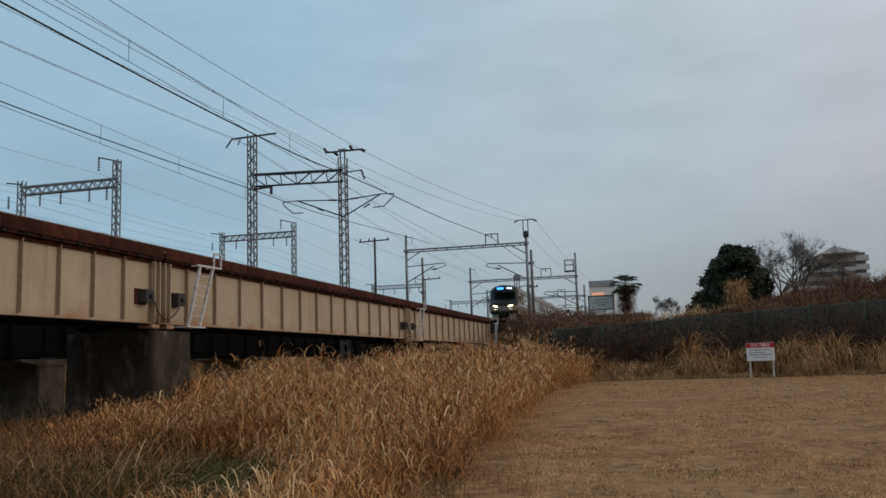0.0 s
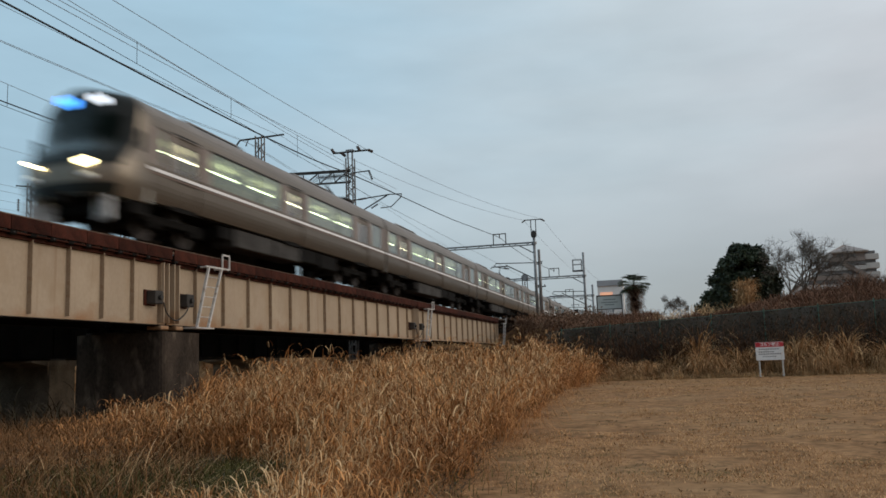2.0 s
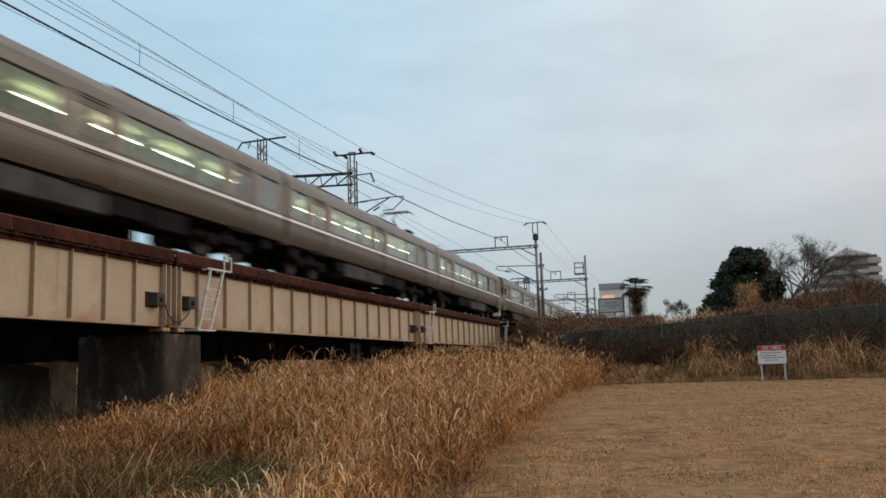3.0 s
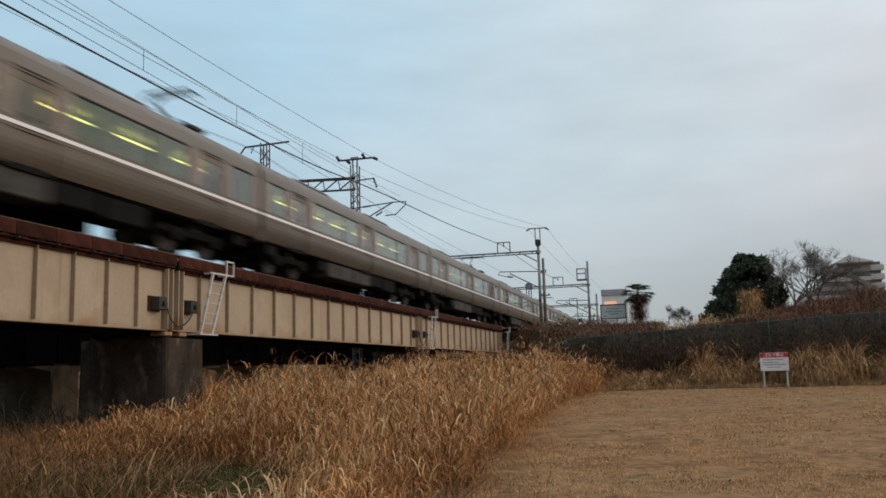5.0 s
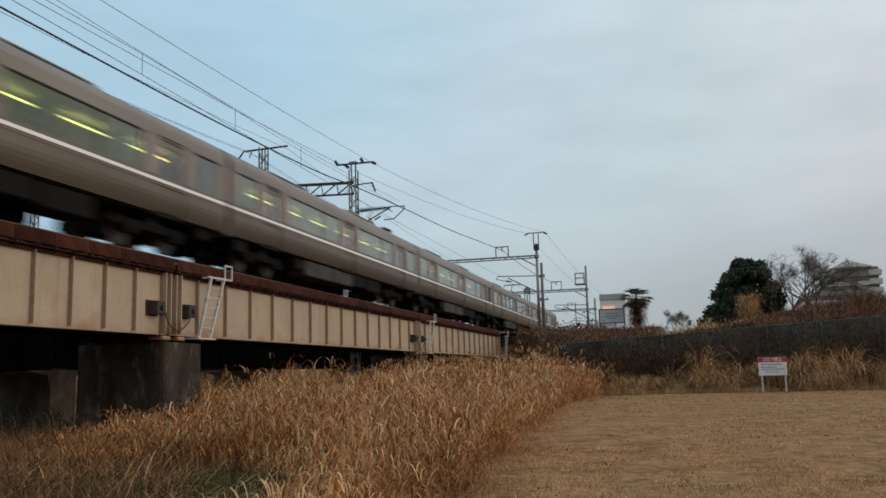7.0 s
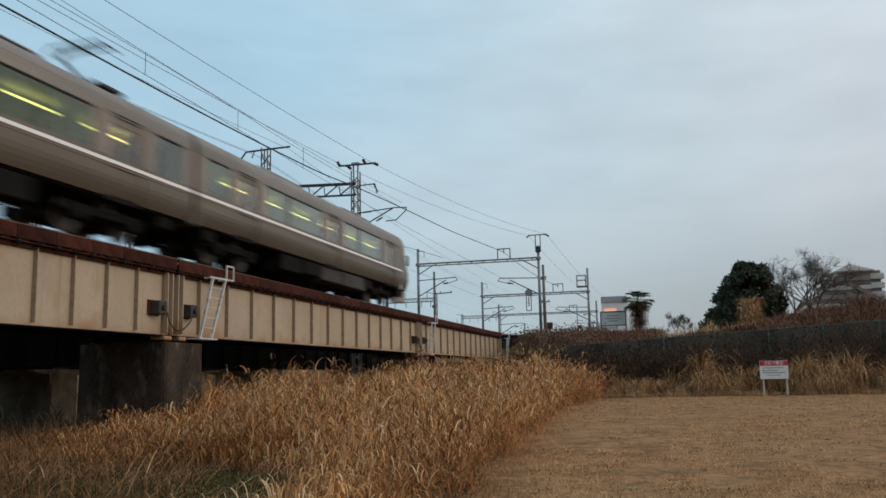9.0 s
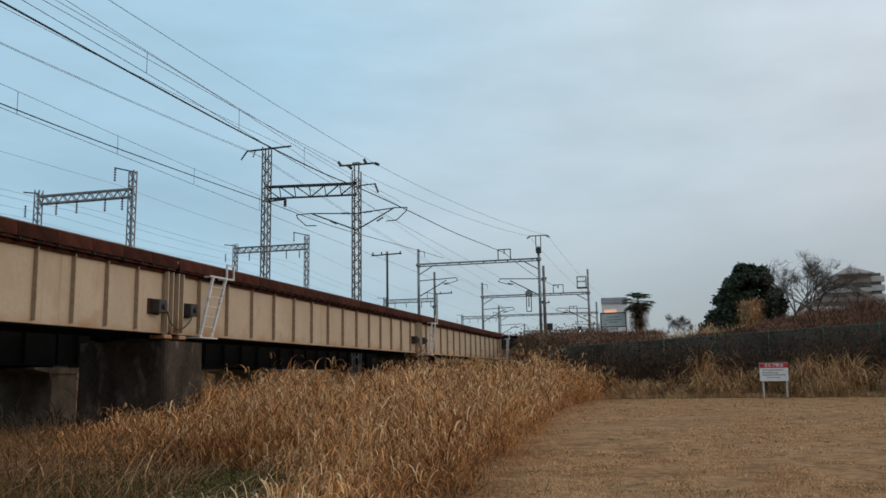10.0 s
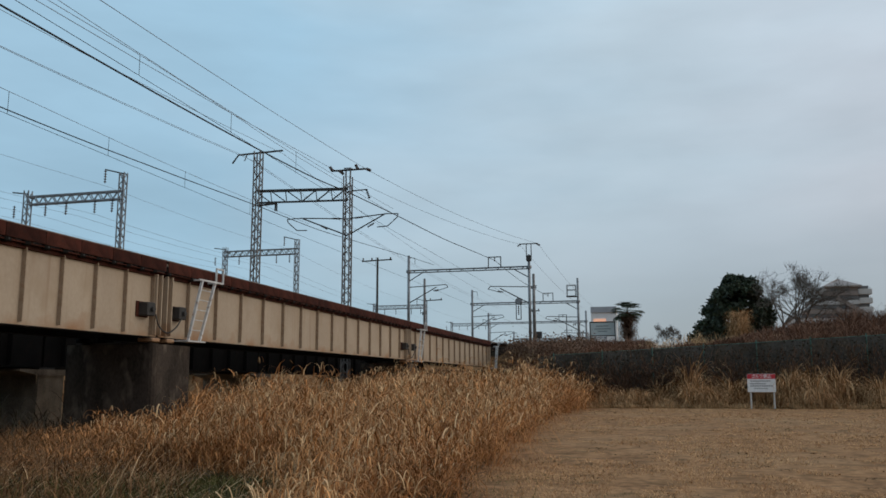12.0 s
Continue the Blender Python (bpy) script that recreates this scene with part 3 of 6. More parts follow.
    insulator(bm, (xb + 1.15, 0, zt - 0.2), (xb + 1.35, 0, zt - 0.75), 0.07)
    part("bracket", bm, DARKSTEEL, m)
    # footing pier out of sight behind the girders
    bm = BM()
    block(bm, (0, 0, -0.75), (7.4, 1.3, 1.7), bevel=0.06)
    part("footing", bm, CONCRETE, m)


build_twin_mast(45.56)


def build_tube_portal(y, x0, x1, z0, zbeam, tops, frame_x, r=0.14, cant=True, head=True):
    """A portal of steel tubes over both tracks beyond the bridge."""
    m = thing("catenary_portal", 0, y, z0, "grey tubular steel portal over the railway tracks", "catenary mast", "masts along the near line")
    for x, top in zip((x0, x1), tops):
        bm = BM()
        rod(bm, (x, 0, 0), (x, 0, top - z0), r, 10, r * 0.85)
        part("post", bm, GALV, m, smooth=True)
        bm = BM()
        rod(bm, (x, 0, zbeam - z0 - 0.12), (x, 0, zbeam - z0 + 0.12), r * 1.7, 10)
        part("collar", bm, GALV, m)
    bm = BM()
    zb = zbeam - z0
    rod(bm, (x0, 0, zb + 0.07), (x1, 0, zb + 0.07), 0.075, 8)
    rod(bm, (x0, 0, zb - 0.14), (x1, 0, zb - 0.14), 0.055, 8)
    n = 10
    for i in range(n):
        xx = x0 + (x1 - x0) * (i + 0.5) / n
        bar(bm, (xx - 0.2, 0, zb - 0.14), (xx + 0.2, 0, zb + 0.07), 0.05)
    part("beam", bm, GALV, m)
    for x, s in ((x0, 1), (x1, -1)):
        bm = BM()
        rod(bm, (x, 0, zb - 0.95), (x + s * 1.5, 0, zb - 0.08), 0.05, 6)
        part("brace", bm, GALV, m)
    bm = BM()
    fw, fh = 1.15, 1.05
    bar(bm, (frame_x - fw / 2, 0, zb), (frame_x - fw / 2, 0, zb + fh), 0.08)
    bar(bm, (frame_x + fw / 2, 0, zb), (frame_x + fw / 2, 0, zb + fh), 0.08)
    bar(bm, (frame_x - fw / 2 - 0.04, 0, zb + fh), (frame_x + fw / 2 + 0.04, 0, zb + fh), 0.08)
    part("wire_frame", bm, DARKSTEEL, m)
    bm = BM()
    insulator(bm, (frame_x, 0, zb + fh), (frame_x, 0, zb + fh - 0.4), 0.06)
    part("insulator", bm, INSULATOR, m)
    bm = BM()
    bar(bm, (x0, 0, tops[0] - z0 - 0.2), (x0 + 0.6, 0, tops[0] - z0 - 0.25), 0.05)
    bar(bm, (x0 + 0.6, 0, tops[0] - z0 - 0.25), (x0 + 0.62, 0, tops[0] - z0 - 0.8), 0.04)
    part("bracket", bm, DARKSTEEL, m)
    if head:
        bm = BM()
        t = tops[1] - z0
        rod(bm, (x1 - 0.22, 0, t - 0.5), (x1 - 0.22, 0, t + 1.0), 0.045)
        rod(bm, (x1 + 0.22, 0, t - 0.5), (x1 + 0.22, 0, t + 1.0), 0.045)
        bar(bm, (x1 - 0.85, 0, t + 1.0), (x1 + 0.85, 0, t + 1.0), 0.08)
        block(bm, (x1, 0, t - 0.35), (0.42, 0.42, 0.5))
        part("mast_head", bm, DARKSTEEL, m)
        for px in (-0.95, 0.95):
            bm = BM()
            insulator(bm, (x1 + px * 0.75, 0, t + 1.0), (x1 + px * 1.1, 0, t + 0.8), 0.08)
            part("insulator", bm, INSULATOR, m)
    if cant:
        for base, side, zc in ((x1, -1, zb - 2.4), (x0, 1, zb - 2.1)):
            reach = 3.6
            bm = BM()
            rod(bm, (base, 0, zc + 0.6), (base + side * reach, 0, zc + 0.75), 0.04)
            rod(bm, (base, 0, zc - 0.9), (base + side * reach * 0.75, 0, zc + 0.55), 0.045)
            rod(bm, (base + side * reach, 0, zc + 0.75), (base + side * (reach + 0.2), 0, zc + 0.5), 0.03)
            rod(bm, (base + side * (reach + 0.2), 0, zc + 0.5), (base + side * (reach - 1.0), 0, zc + 0.15), 0.03)
            part("cantilever", bm, DARKSTEEL, m)
            bm = BM()
            insulator(bm, (base + side * (reach - 1.2), 0, zc + 0.2), (base + side * (reach - 0.7), 0, zc + 0.3), 0.07)
            part("insulator", bm, INSULATOR, m)
    return m


build_tube_portal(75, -21.93, -10.55, 4.6, 11.85, (13.35, 13.0), -13.72)
build_tube_portal(97, -20.5, -8.05, 4.6, 10.7, (12.4, 13.4), -11.5, cant=True, head=False)
build_tube_portal(128, -24.5, -9.5, 4.6, 10.6, (12.2, 12.2), -13.0, r=0.16, cant=True, head=False)
build_tube_portal(165, -26.5, -8.5, 4.6, 10.0, (11.5, 11.5), -13.0, r=0.16, cant=False, head=False)


def build_line_switch(x, y, z):
    g = thing("line_switch", x, y, z, "round grey line switch hanging under the portal beam", "switch")
    part("drum", rod(BM(), (0, -0.2, 0.1), (0, 0.2, 0.1), 0.42, 14), GALV, g)
    bm = BM()
    for px in (-0.28, 0.28):
        bar(bm, (px, -0.22, 0.0), (px, -0.22, -2.0), 0.09)
    bar(bm, (-0.28, -0.22, -2.0), (0.28, -0.22, -2.0), 0.09)
    part("hanger", bm, DARKSTEEL, g)
    part("insulator", insulator(BM(), (0, -0.22, -0.4), (0, -0.22, -1.5), 0.13), INSULATOR, g)


build_line_switch(-14.9, 96.8, 10.75)


def build_pole(y, x, z0, z1, r, label, arms=(), material=GALV):
    p = thing("line_pole", x, y, z0, label, "pole", "poles by the railway")
    bm = BM()
    rod(bm, (0, 0, 0), (0, 0, z1 - z0), r, 10, r * 0.7)
    part("pole", bm, material, p, smooth=True)
    for z, a, b, w in arms:
        bm = BM()
        bar(bm, (a, 0, z - z0), (b, 0, z - z0 + 0.06), w)
        part("arm", bm, DARKSTEEL, p)
        for k in (a + 0.1, (a * 2 + b) / 3, b - 0.1):
            bm = BM()
            insulator(bm, (k, 0, z - z0), (k, 0, z - z0 + 0.22 * (1 if w > 0.07 else -1)), 0.05)
            part("insulator", bm, INSULATOR, p)
    return p


build_pole(55, -18.35, 1.0, 10.15, 0.10, "dark timber line pole with one cross arm", ((9.92, -1.15, 1.05, 0.08),), DARKSTEEL)
build_pole(76, -10.3, 4.4, 11.35, 0.17, "grey weathered steel trackside pole", ((7.9, -0.3, 0.5, 0.09), (10.2, -0.35, 0.3, 0.06)), MASTSTEEL)
build_pole(78, -21.2, 4.5, 11.5, 0.15, "slim grey concrete trackside pole with insulators", ((9.35, 0.0, 1.75, 0.09), (8.2, -0.3, 0.2, 0.06)), MASTSTEEL)
build_pole(110, -9.2, 4.5, 12.1, 0.12, "thin grey trackside pole", ((9.0, -0.7, 0.3, 0.07),), GALV)
build_pole(140, -13.6, 4.5, 12.2, 0.12, "thin grey trackside pole", ((10.0, -0.4, 0.9, 0.07),), GALV)


def build_platform():
    """The small cage on the pole with climbing steps."""
    c = thing("pole_cage", -8.75, 97.2, 11.35, "small grey steel service cage fixed to a pole", "cage")
    bm = BM()
    for x in (-0.55, 0.45):
        for yy in (-0.4, 0.4):
            bar(bm, (x, yy, 0), (x, yy, 1.25), 0.06)
    for z in (0.0, 0.7, 1.25):
        for yy in (-0.4, 0.4):
            bar(bm, (-0.55, yy, z), (0.45, yy, z), 0.06)
        for x in (-0.55, 0.45):
            bar(bm, (x, -0.4, z), (x, 0.4, z), 0.06)
    part("frame", bm, GALV, c)
    bm = BM()
    block(bm, (0, 0, -0.06), (1.2, 0.9, 0.08))
    part("floor", bm, DARKSTEEL, c)


build_platform()


def build_far_portal(y, x0, x1, top, zbeam, beam_h=0.75):
    """Lattice portals of the other line, farther off."""
    m = thing("catenary_portal", 0, y, 0.5, "pale grey lattice portal of a farther railway line", "catenary mast", "masts along the farther line")
    for x, t in ((x0, zbeam + 0.8), (x1, top)):
        bm = BM()
        lattice(bm, (x, 0, 0), (x, 0, t - 0.5), 0.40, 0.40, 0.5, 0.07, 0.045)
        part("mast", bm, GALV, m)
    bm = BM()
    lattice(bm, (x0, 0, zbeam - 0.5), (x1, 0, zbeam - 0.5), 0.4, beam_h * 0.8, 0.4, 0.10, 0.06, up=(0, 0, 1))
    part("truss_beam", bm, GALV, m)
    for p, q in (((x1 - 1.6, 0, top - 0.15), (x1 + 0.2, 0, top - 0.62)), ((x0 - 1.4, 0, zbeam + 0.25), (x0, 0, zbeam + 0.05)), ((x1 - 3.2, 0, 9.0), (x1 - 0.2, 0, 9.45))):
        part("arm", bar(BM(), p, q, 0.09), DARKSTEEL, m)
    w = x1 - x0
    for k in (-0.14, 0.2, 0.42, 0.72, 0.9):
        bm = BM()
        insulator(bm, (x0 + w * k, 0, zbeam - 0.8), (x0 + w * k, 0, zbeam - 1.75), 0.10)
        part("insulator", bm, INSULATOR, m)
    bm = BM()
    insulator(bm, (x1 - 1.55, 0, top - 0.2), (x1 - 1.55, 0, top - 1.2), 0.10)
    part("insulator", bm, INSULATOR, m)


build_far_portal(53, -45.8, -37.57, 17.0, 15.3)
build_far_portal(85, -46.5, -37.75, 17.3, 15.95)
build_far_portal(138, -46.5, -37.3, 15.4, 14.4)
build_far_portal(196, -46.5, -37.3, 16.0, 15.2)


def build_farther_bridge():
    """The dark girders of the farther line, and added piers that close the view below."""
    for x in (-36.5, -41.5, -46.5):
        g = thing("girder_span", x, -30, 2.3, "farther railway bridge's steel girder, shade put into its black colour", "bridge", "bridge spans")
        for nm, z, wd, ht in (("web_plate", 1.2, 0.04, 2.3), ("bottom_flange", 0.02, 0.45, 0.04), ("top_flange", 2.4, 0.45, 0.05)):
            part(nm, block(BM(), (0, 52, z), (wd, 104, ht)), SHADEBLACK, g)
    # broad piers added to block the bright ground seen under the girders
    for y in (38.6, 74):
        p = thing("bridge_pier", -41.5, y, -0.4, "broad dark concrete pier added to block the bright ground beyond", "bridge pier", "bridge piers")
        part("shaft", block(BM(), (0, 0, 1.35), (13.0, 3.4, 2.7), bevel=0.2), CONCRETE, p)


build_farther_bridge()


def sag(x0, y0, z0, x1, y1, z1, d, n=14):
    pts = []
    for i in range(n + 1):
        k = i / n
        pts.append((x0 + (x1 - x0) * k, y0 + (y1 - y0) * k, z0 + (z1 - z0) * k - 4 * d * k * (1 - k)))
    return pts


def build_wires():
    G = "overhead wires"
    feeder = smooth_points([(NEAR, -30, 11.2), (NEAR, -8, 10.45), (NEAR, 8, 10.16), (NEAR, 17, 10.16), (NEAR, 25.2, 10.25), (NEAR, 33, 10.48), (NEAR, 38.4, 10.83), (NEAR, 45.56, 11.2), (NEAR, 57.5, 11.74), (-14.1, 66, 12.2), (-13.72, 75, 12.6)], 6)
    wire("feeder_cable", feeder, 0.026, WIRE, "thick black sagging overhead cable of the near track", "cable", G)
    wire("feeder_cable", sag(-13.72, 75, 12.6, -11.5, 97, 11.5, 0.35), 0.024, WIRE, "thick black sagging overhead cable of the near track", "cable", G)
    wire("messenger_wire", smooth_points([(NEAR, -30, 11.6), (NEAR, 8, 11.22), (NEAR, 17.2, 11.13), (NEAR, 20.8, 11.10), (NEAR, 26.2, 11.10), (NEAR, 37, 11.25), (NEAR, 45.56, 11.5)]), 0.009, THINWIRE, "thin grey messenger wire with droppers", "wire", G)
    wire("messenger_wire", smooth_points([(NEAR, -30, 10.5), (NEAR, 8, 10.78), (NEAR, 16.8, 10.97), (NEAR, 20.8, 11.06), (NEAR, 26.2, 11.05), (NEAR, 31.8, 11.0), (NEAR, 45.56, 11.2)]), 0.009, THINWIRE, "thin grey messenger wire with droppers", "wire", G)
    wire("contact_wire", smooth_points([(NEAR, -30, 10.7), (NEAR, 8, 10.52), (NEAR, 15.8, 10.47), (NEAR, 20.8, 10.43), (NEAR, 26.2, 10.36), (NEAR, 31.8, 10.29), (NEAR, 45.56, 10.2)], 5) + [(NEAR + 0.2, 75, 10.25), (NEAR, 400, 10.2)], 0.009, WIRE, "thin dark contact wire over the near track", "wire", G)
    for y in (20.58, 26.15, 31.8, 37.2, 14.6):
        z1 = 11.10 if y < 30 else 11.17
        wire("dropper", [(NEAR, y, 10.24 + 0.2 * smooth01(32, 20, y)), (NEAR, y, z1)], 0.009, WIRE, "thin vertical dropper between the wires", "wire", "droppers")
    # far track
    F = -19.5
    wire("feeder_cable", smooth_points([(F, -30, 11.0), (F, 5, 10.12), (F, 21, 10.08), (F, 30, 10.27), (F, 38.6, 10.56), (F, 45.56, 10.72), (F, 51, 10.98), (F, 66.6, 11.94), (F, 75, 12.4)]), 0.020, WIRE, "dark sagging overhead cable of the far track", "cable", G)
    wire("messenger_wire", smooth_points([(F, -30, 11.6), (F, 8, 10.85), (F, 21, 10.7), (F, 32, 10.65), (F, 45.56, 10.85)]), 0.009, THINWIRE, "thin grey messenger wire with droppers", "wire", G)
    wire("contact_wire", [(F, -30, 9.95), (F, 45.56, 9.95), (F, 75, 10.1), (F, 400, 10.1)], 0.009, WIRE, "thin dark contact wire over the far track", "wire", G)
    for y in (21.4, 26.5, 31.85, 38.0, 58.0):
        wire("dropper", [(F, y, 9.95), (F, y, 10.68)], 0.009, WIRE, "thin vertical dropper between the wires", "wire", "droppers")
    # high lines on the mast heads
    for x, z, xe, ze in ((-15.9, 13.95, -9.7, 14.0), (-18.1, 14.15, -11.4, 14.0)):
        wire("high_line", sag(x, -45, z + 0.4, x, 45.56, z, 1.25) + sag(x, 45.56, z, xe, 75, ze, 0.45)[1:] + sag(xe, 75, ze, xe + 1.5, 128, 12.6, 0.5)[1:], 0.012, THINWIRE, "thin grey high line along the mast tops", "wire", G)
    for x, z in ((-23.9, 15.35), (-23.2, 14.95), (-21.3, 15.3)):
        wire("high_line", sag(x, -45, z + 0.3, x, 45.56, z, 1.5) + sag(x, 45.56, z, x + 1, 128, 12.9, 0.9)[1:], 0.011, THINWIRE, "thin grey high line along the mast tops", "wire", G)
    # wires of the farther line
    for x, z, e in ((-38.8, 16.0, 16.3), (-39.6, 13.9, 14.3), (-41.2, 13.9, 14.3), (-43.8, 13.9, 14.2), (-38.6, 11.6, 11.6), (-42.6, 11.2, 11.2), (-41.9, 12.3, 12.2), (-46.9, 14.0, 14.3)):
        wire("farther_line_wire", sag(x, -35, z + 0.4, x, 53, z, 1.0) + sag(x, 53, z, x, 85, e, 0.3)[1:] + sag(x, 85, e, x, 138, e - 1.3, 0.6)[1:] + sag(x, 138, e - 1.3, x, 196, e - 0.9, 0.5)[1:], 0.011, THINWIRE, "thin grey overhead wire of a farther line", "wire", G)


build_wires()


# ---- the commuter train ----
STAINLESS = mat("brushed_stainless", (0.165, 0.142, 0.115), (0.235, 0.203, 0.168), 0.38, 0.75, 1.2, 30, 0.05, third=(0.20, 0.165, 0.125), stretch=(1, 0.15, 1))
# darker copy for the lower sides: the ground's brown reflection put into the colour
DIMSTAINLESS = mat("ground_tinted_stainless", (0.128, 0.104, 0.079), (0.195, 0.162, 0.126), 0.42, 0.7, 1.0, 30, 0.05, third=(0.15, 0.112, 0.078), stretch=(1, 0.12, 1))
BAND = mat("brown_window_band", (0.19, 0.15, 0.125), (0.25, 0.20, 0.17), 0.4, 0.1, 2, 30, 0.03)
ROOFGREY = mat("dusty_train_roof", (0.175, 0.163, 0.155), (0.26, 0.243, 0.23), 0.7, 0.1, 1.5, 20, 0.1, third=(0.18, 0.165, 0.15))
WHITESTRIPE = mat("white_stripe", (0.75, 0.75, 0.76), (0.85, 0.85, 0.85), 0.4, 0, 3, 30, 0)
BROWNSTRIPE = mat("brown_stripe", (0.10, 0.06, 0.04), (0.14, 0.085, 0.055), 0.4, 0, 3, 30, 0)
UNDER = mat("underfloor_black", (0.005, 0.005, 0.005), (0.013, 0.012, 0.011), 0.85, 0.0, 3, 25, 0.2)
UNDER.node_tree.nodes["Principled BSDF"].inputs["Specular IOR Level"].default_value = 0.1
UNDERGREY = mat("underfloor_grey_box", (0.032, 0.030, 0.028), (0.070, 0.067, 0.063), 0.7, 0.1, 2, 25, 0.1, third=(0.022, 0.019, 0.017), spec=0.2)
WHEELSTEEL = mat("wheel_steel", (0.05, 0.04, 0.035), (0.10, 0.085, 0.075), 0.5, 0.7, 4, 30, 0.1)
BLACKMASK = mat("black_glossy_front", (0.006, 0.009, 0.008), (0.010, 0.013, 0.012), 0.32, 0, 3, 30, 0)
BLACKMASK.node_tree.nodes["Principled BSDF"].inputs["Specular IOR Level"].default_value = 0.22
SKIRT = mat("light_grey_skirt", (0.42, 0.41, 0.40), (0.52, 0.51, 0.50), 0.5, 0, 3, 30, 0.05, third=(0.25, 0.22, 0.2))
CREAMPANEL = mat("cream_interior_panel", (0.66, 0.66, 0.60), (0.74, 0.74, 0.68), 0.6, 0, 2, 30, 0)
SEATCLOTH = mat("tan_seat_cloth", (0.36, 0.29, 0.18), (0.48, 0.39, 0.26), 0.9, 0, 5, 60, 0.1)
RUBBER = mat("black_rubber", (0.012, 0.012, 0.012), (0.025, 0.025, 0.025), 0.8, 0, 5, 40, 0.1)
GREENGLASS = tinted_glass("green_window_glass", (0.72, 0.83, 0.74))
CLEARGLASS = tinted_glass("door_glass", (0.94, 0.96, 0.92))
WINDSHIELD = tinted_glass("windscreen_glass", (0.30, 0.40, 0.36), 0.02)
# added emitter on top of the trays, hidden from below, that brightens the ceiling
UPLIGHT_WHITE = glow("hidden_ceiling_uplight", (1.0, 0.90, 0.66), 3.4)
TUBE_SOFT = glow("white_light_diffuser", (1.0, 0.92, 0.70), 9.0)
TUBE_YELLOW = glow("yellow_ceiling_tube", (1.0, 0.80, 0.26), 2.6)
HEADLAMP = glow("headlamp", (1.0, 0.86, 0.48), 9.0)
SIGN_BLUE = glow("blue_led_sign", (0.06, 0.32, 1.0), 2.6)
SIGN_WHITE = glow("white_led_sign", (0.80, 0.88, 1.0), 1.6)
TAIL_RED = glow("red_tail_lamp", (1.0, 0.06, 0.03), 1.5)

CAR, HALF, FLOOR_Z = 21.05, 1.475, 1.13
K = CAR / 20.1
DOORS = tuple(d * K for d in (2.95, 10.0, 17.05))
WINDOWS = tuple((a * K, b * K) for a, b in ((0.50, 1.85), (4.20, 8.90), (11.10, 15.80), (18.15, 19.5)))


def half_width(z):
    if z < 1.45:
        return HALF - 0.15 * ((1.45 - z) / 0.63) ** 1.7
    if z < 2.95:
        return HALF
    k = min(1.0, (z - 2.95) / 0.88)
    return max(0.02, HALF * (1 - k ** 2.7) ** (1 / 2.7))


def prism(bm, prof, y0, y1):
    """Extrude a closed (x, z) outline along y."""
    a = [bm.verts.new((x, y0, z)) for x, z in prof]
    b = [bm.verts.new((x, y1, z)) for x, z in prof]
    n = len(prof)
    for i in range(n):
        bm.faces.new((a[i], a[(i + 1) % n], b[(i + 1) % n], b[i]))
    bm.faces.new(a[::-1])
    bm.faces.new(b)
    return bm


def wall_profile(z0, z1, side, t=0.07):
    n = 8 if z0 < 1 else 3
    zs = [z0 + (z1 - z0) * i / n for i in range(n + 1)]
    outer = [(side * half_width(z), z) for z in zs]
    inner = [(side * (half_width(z) - t), z) for z in reversed(zs)]
    return outer + inner


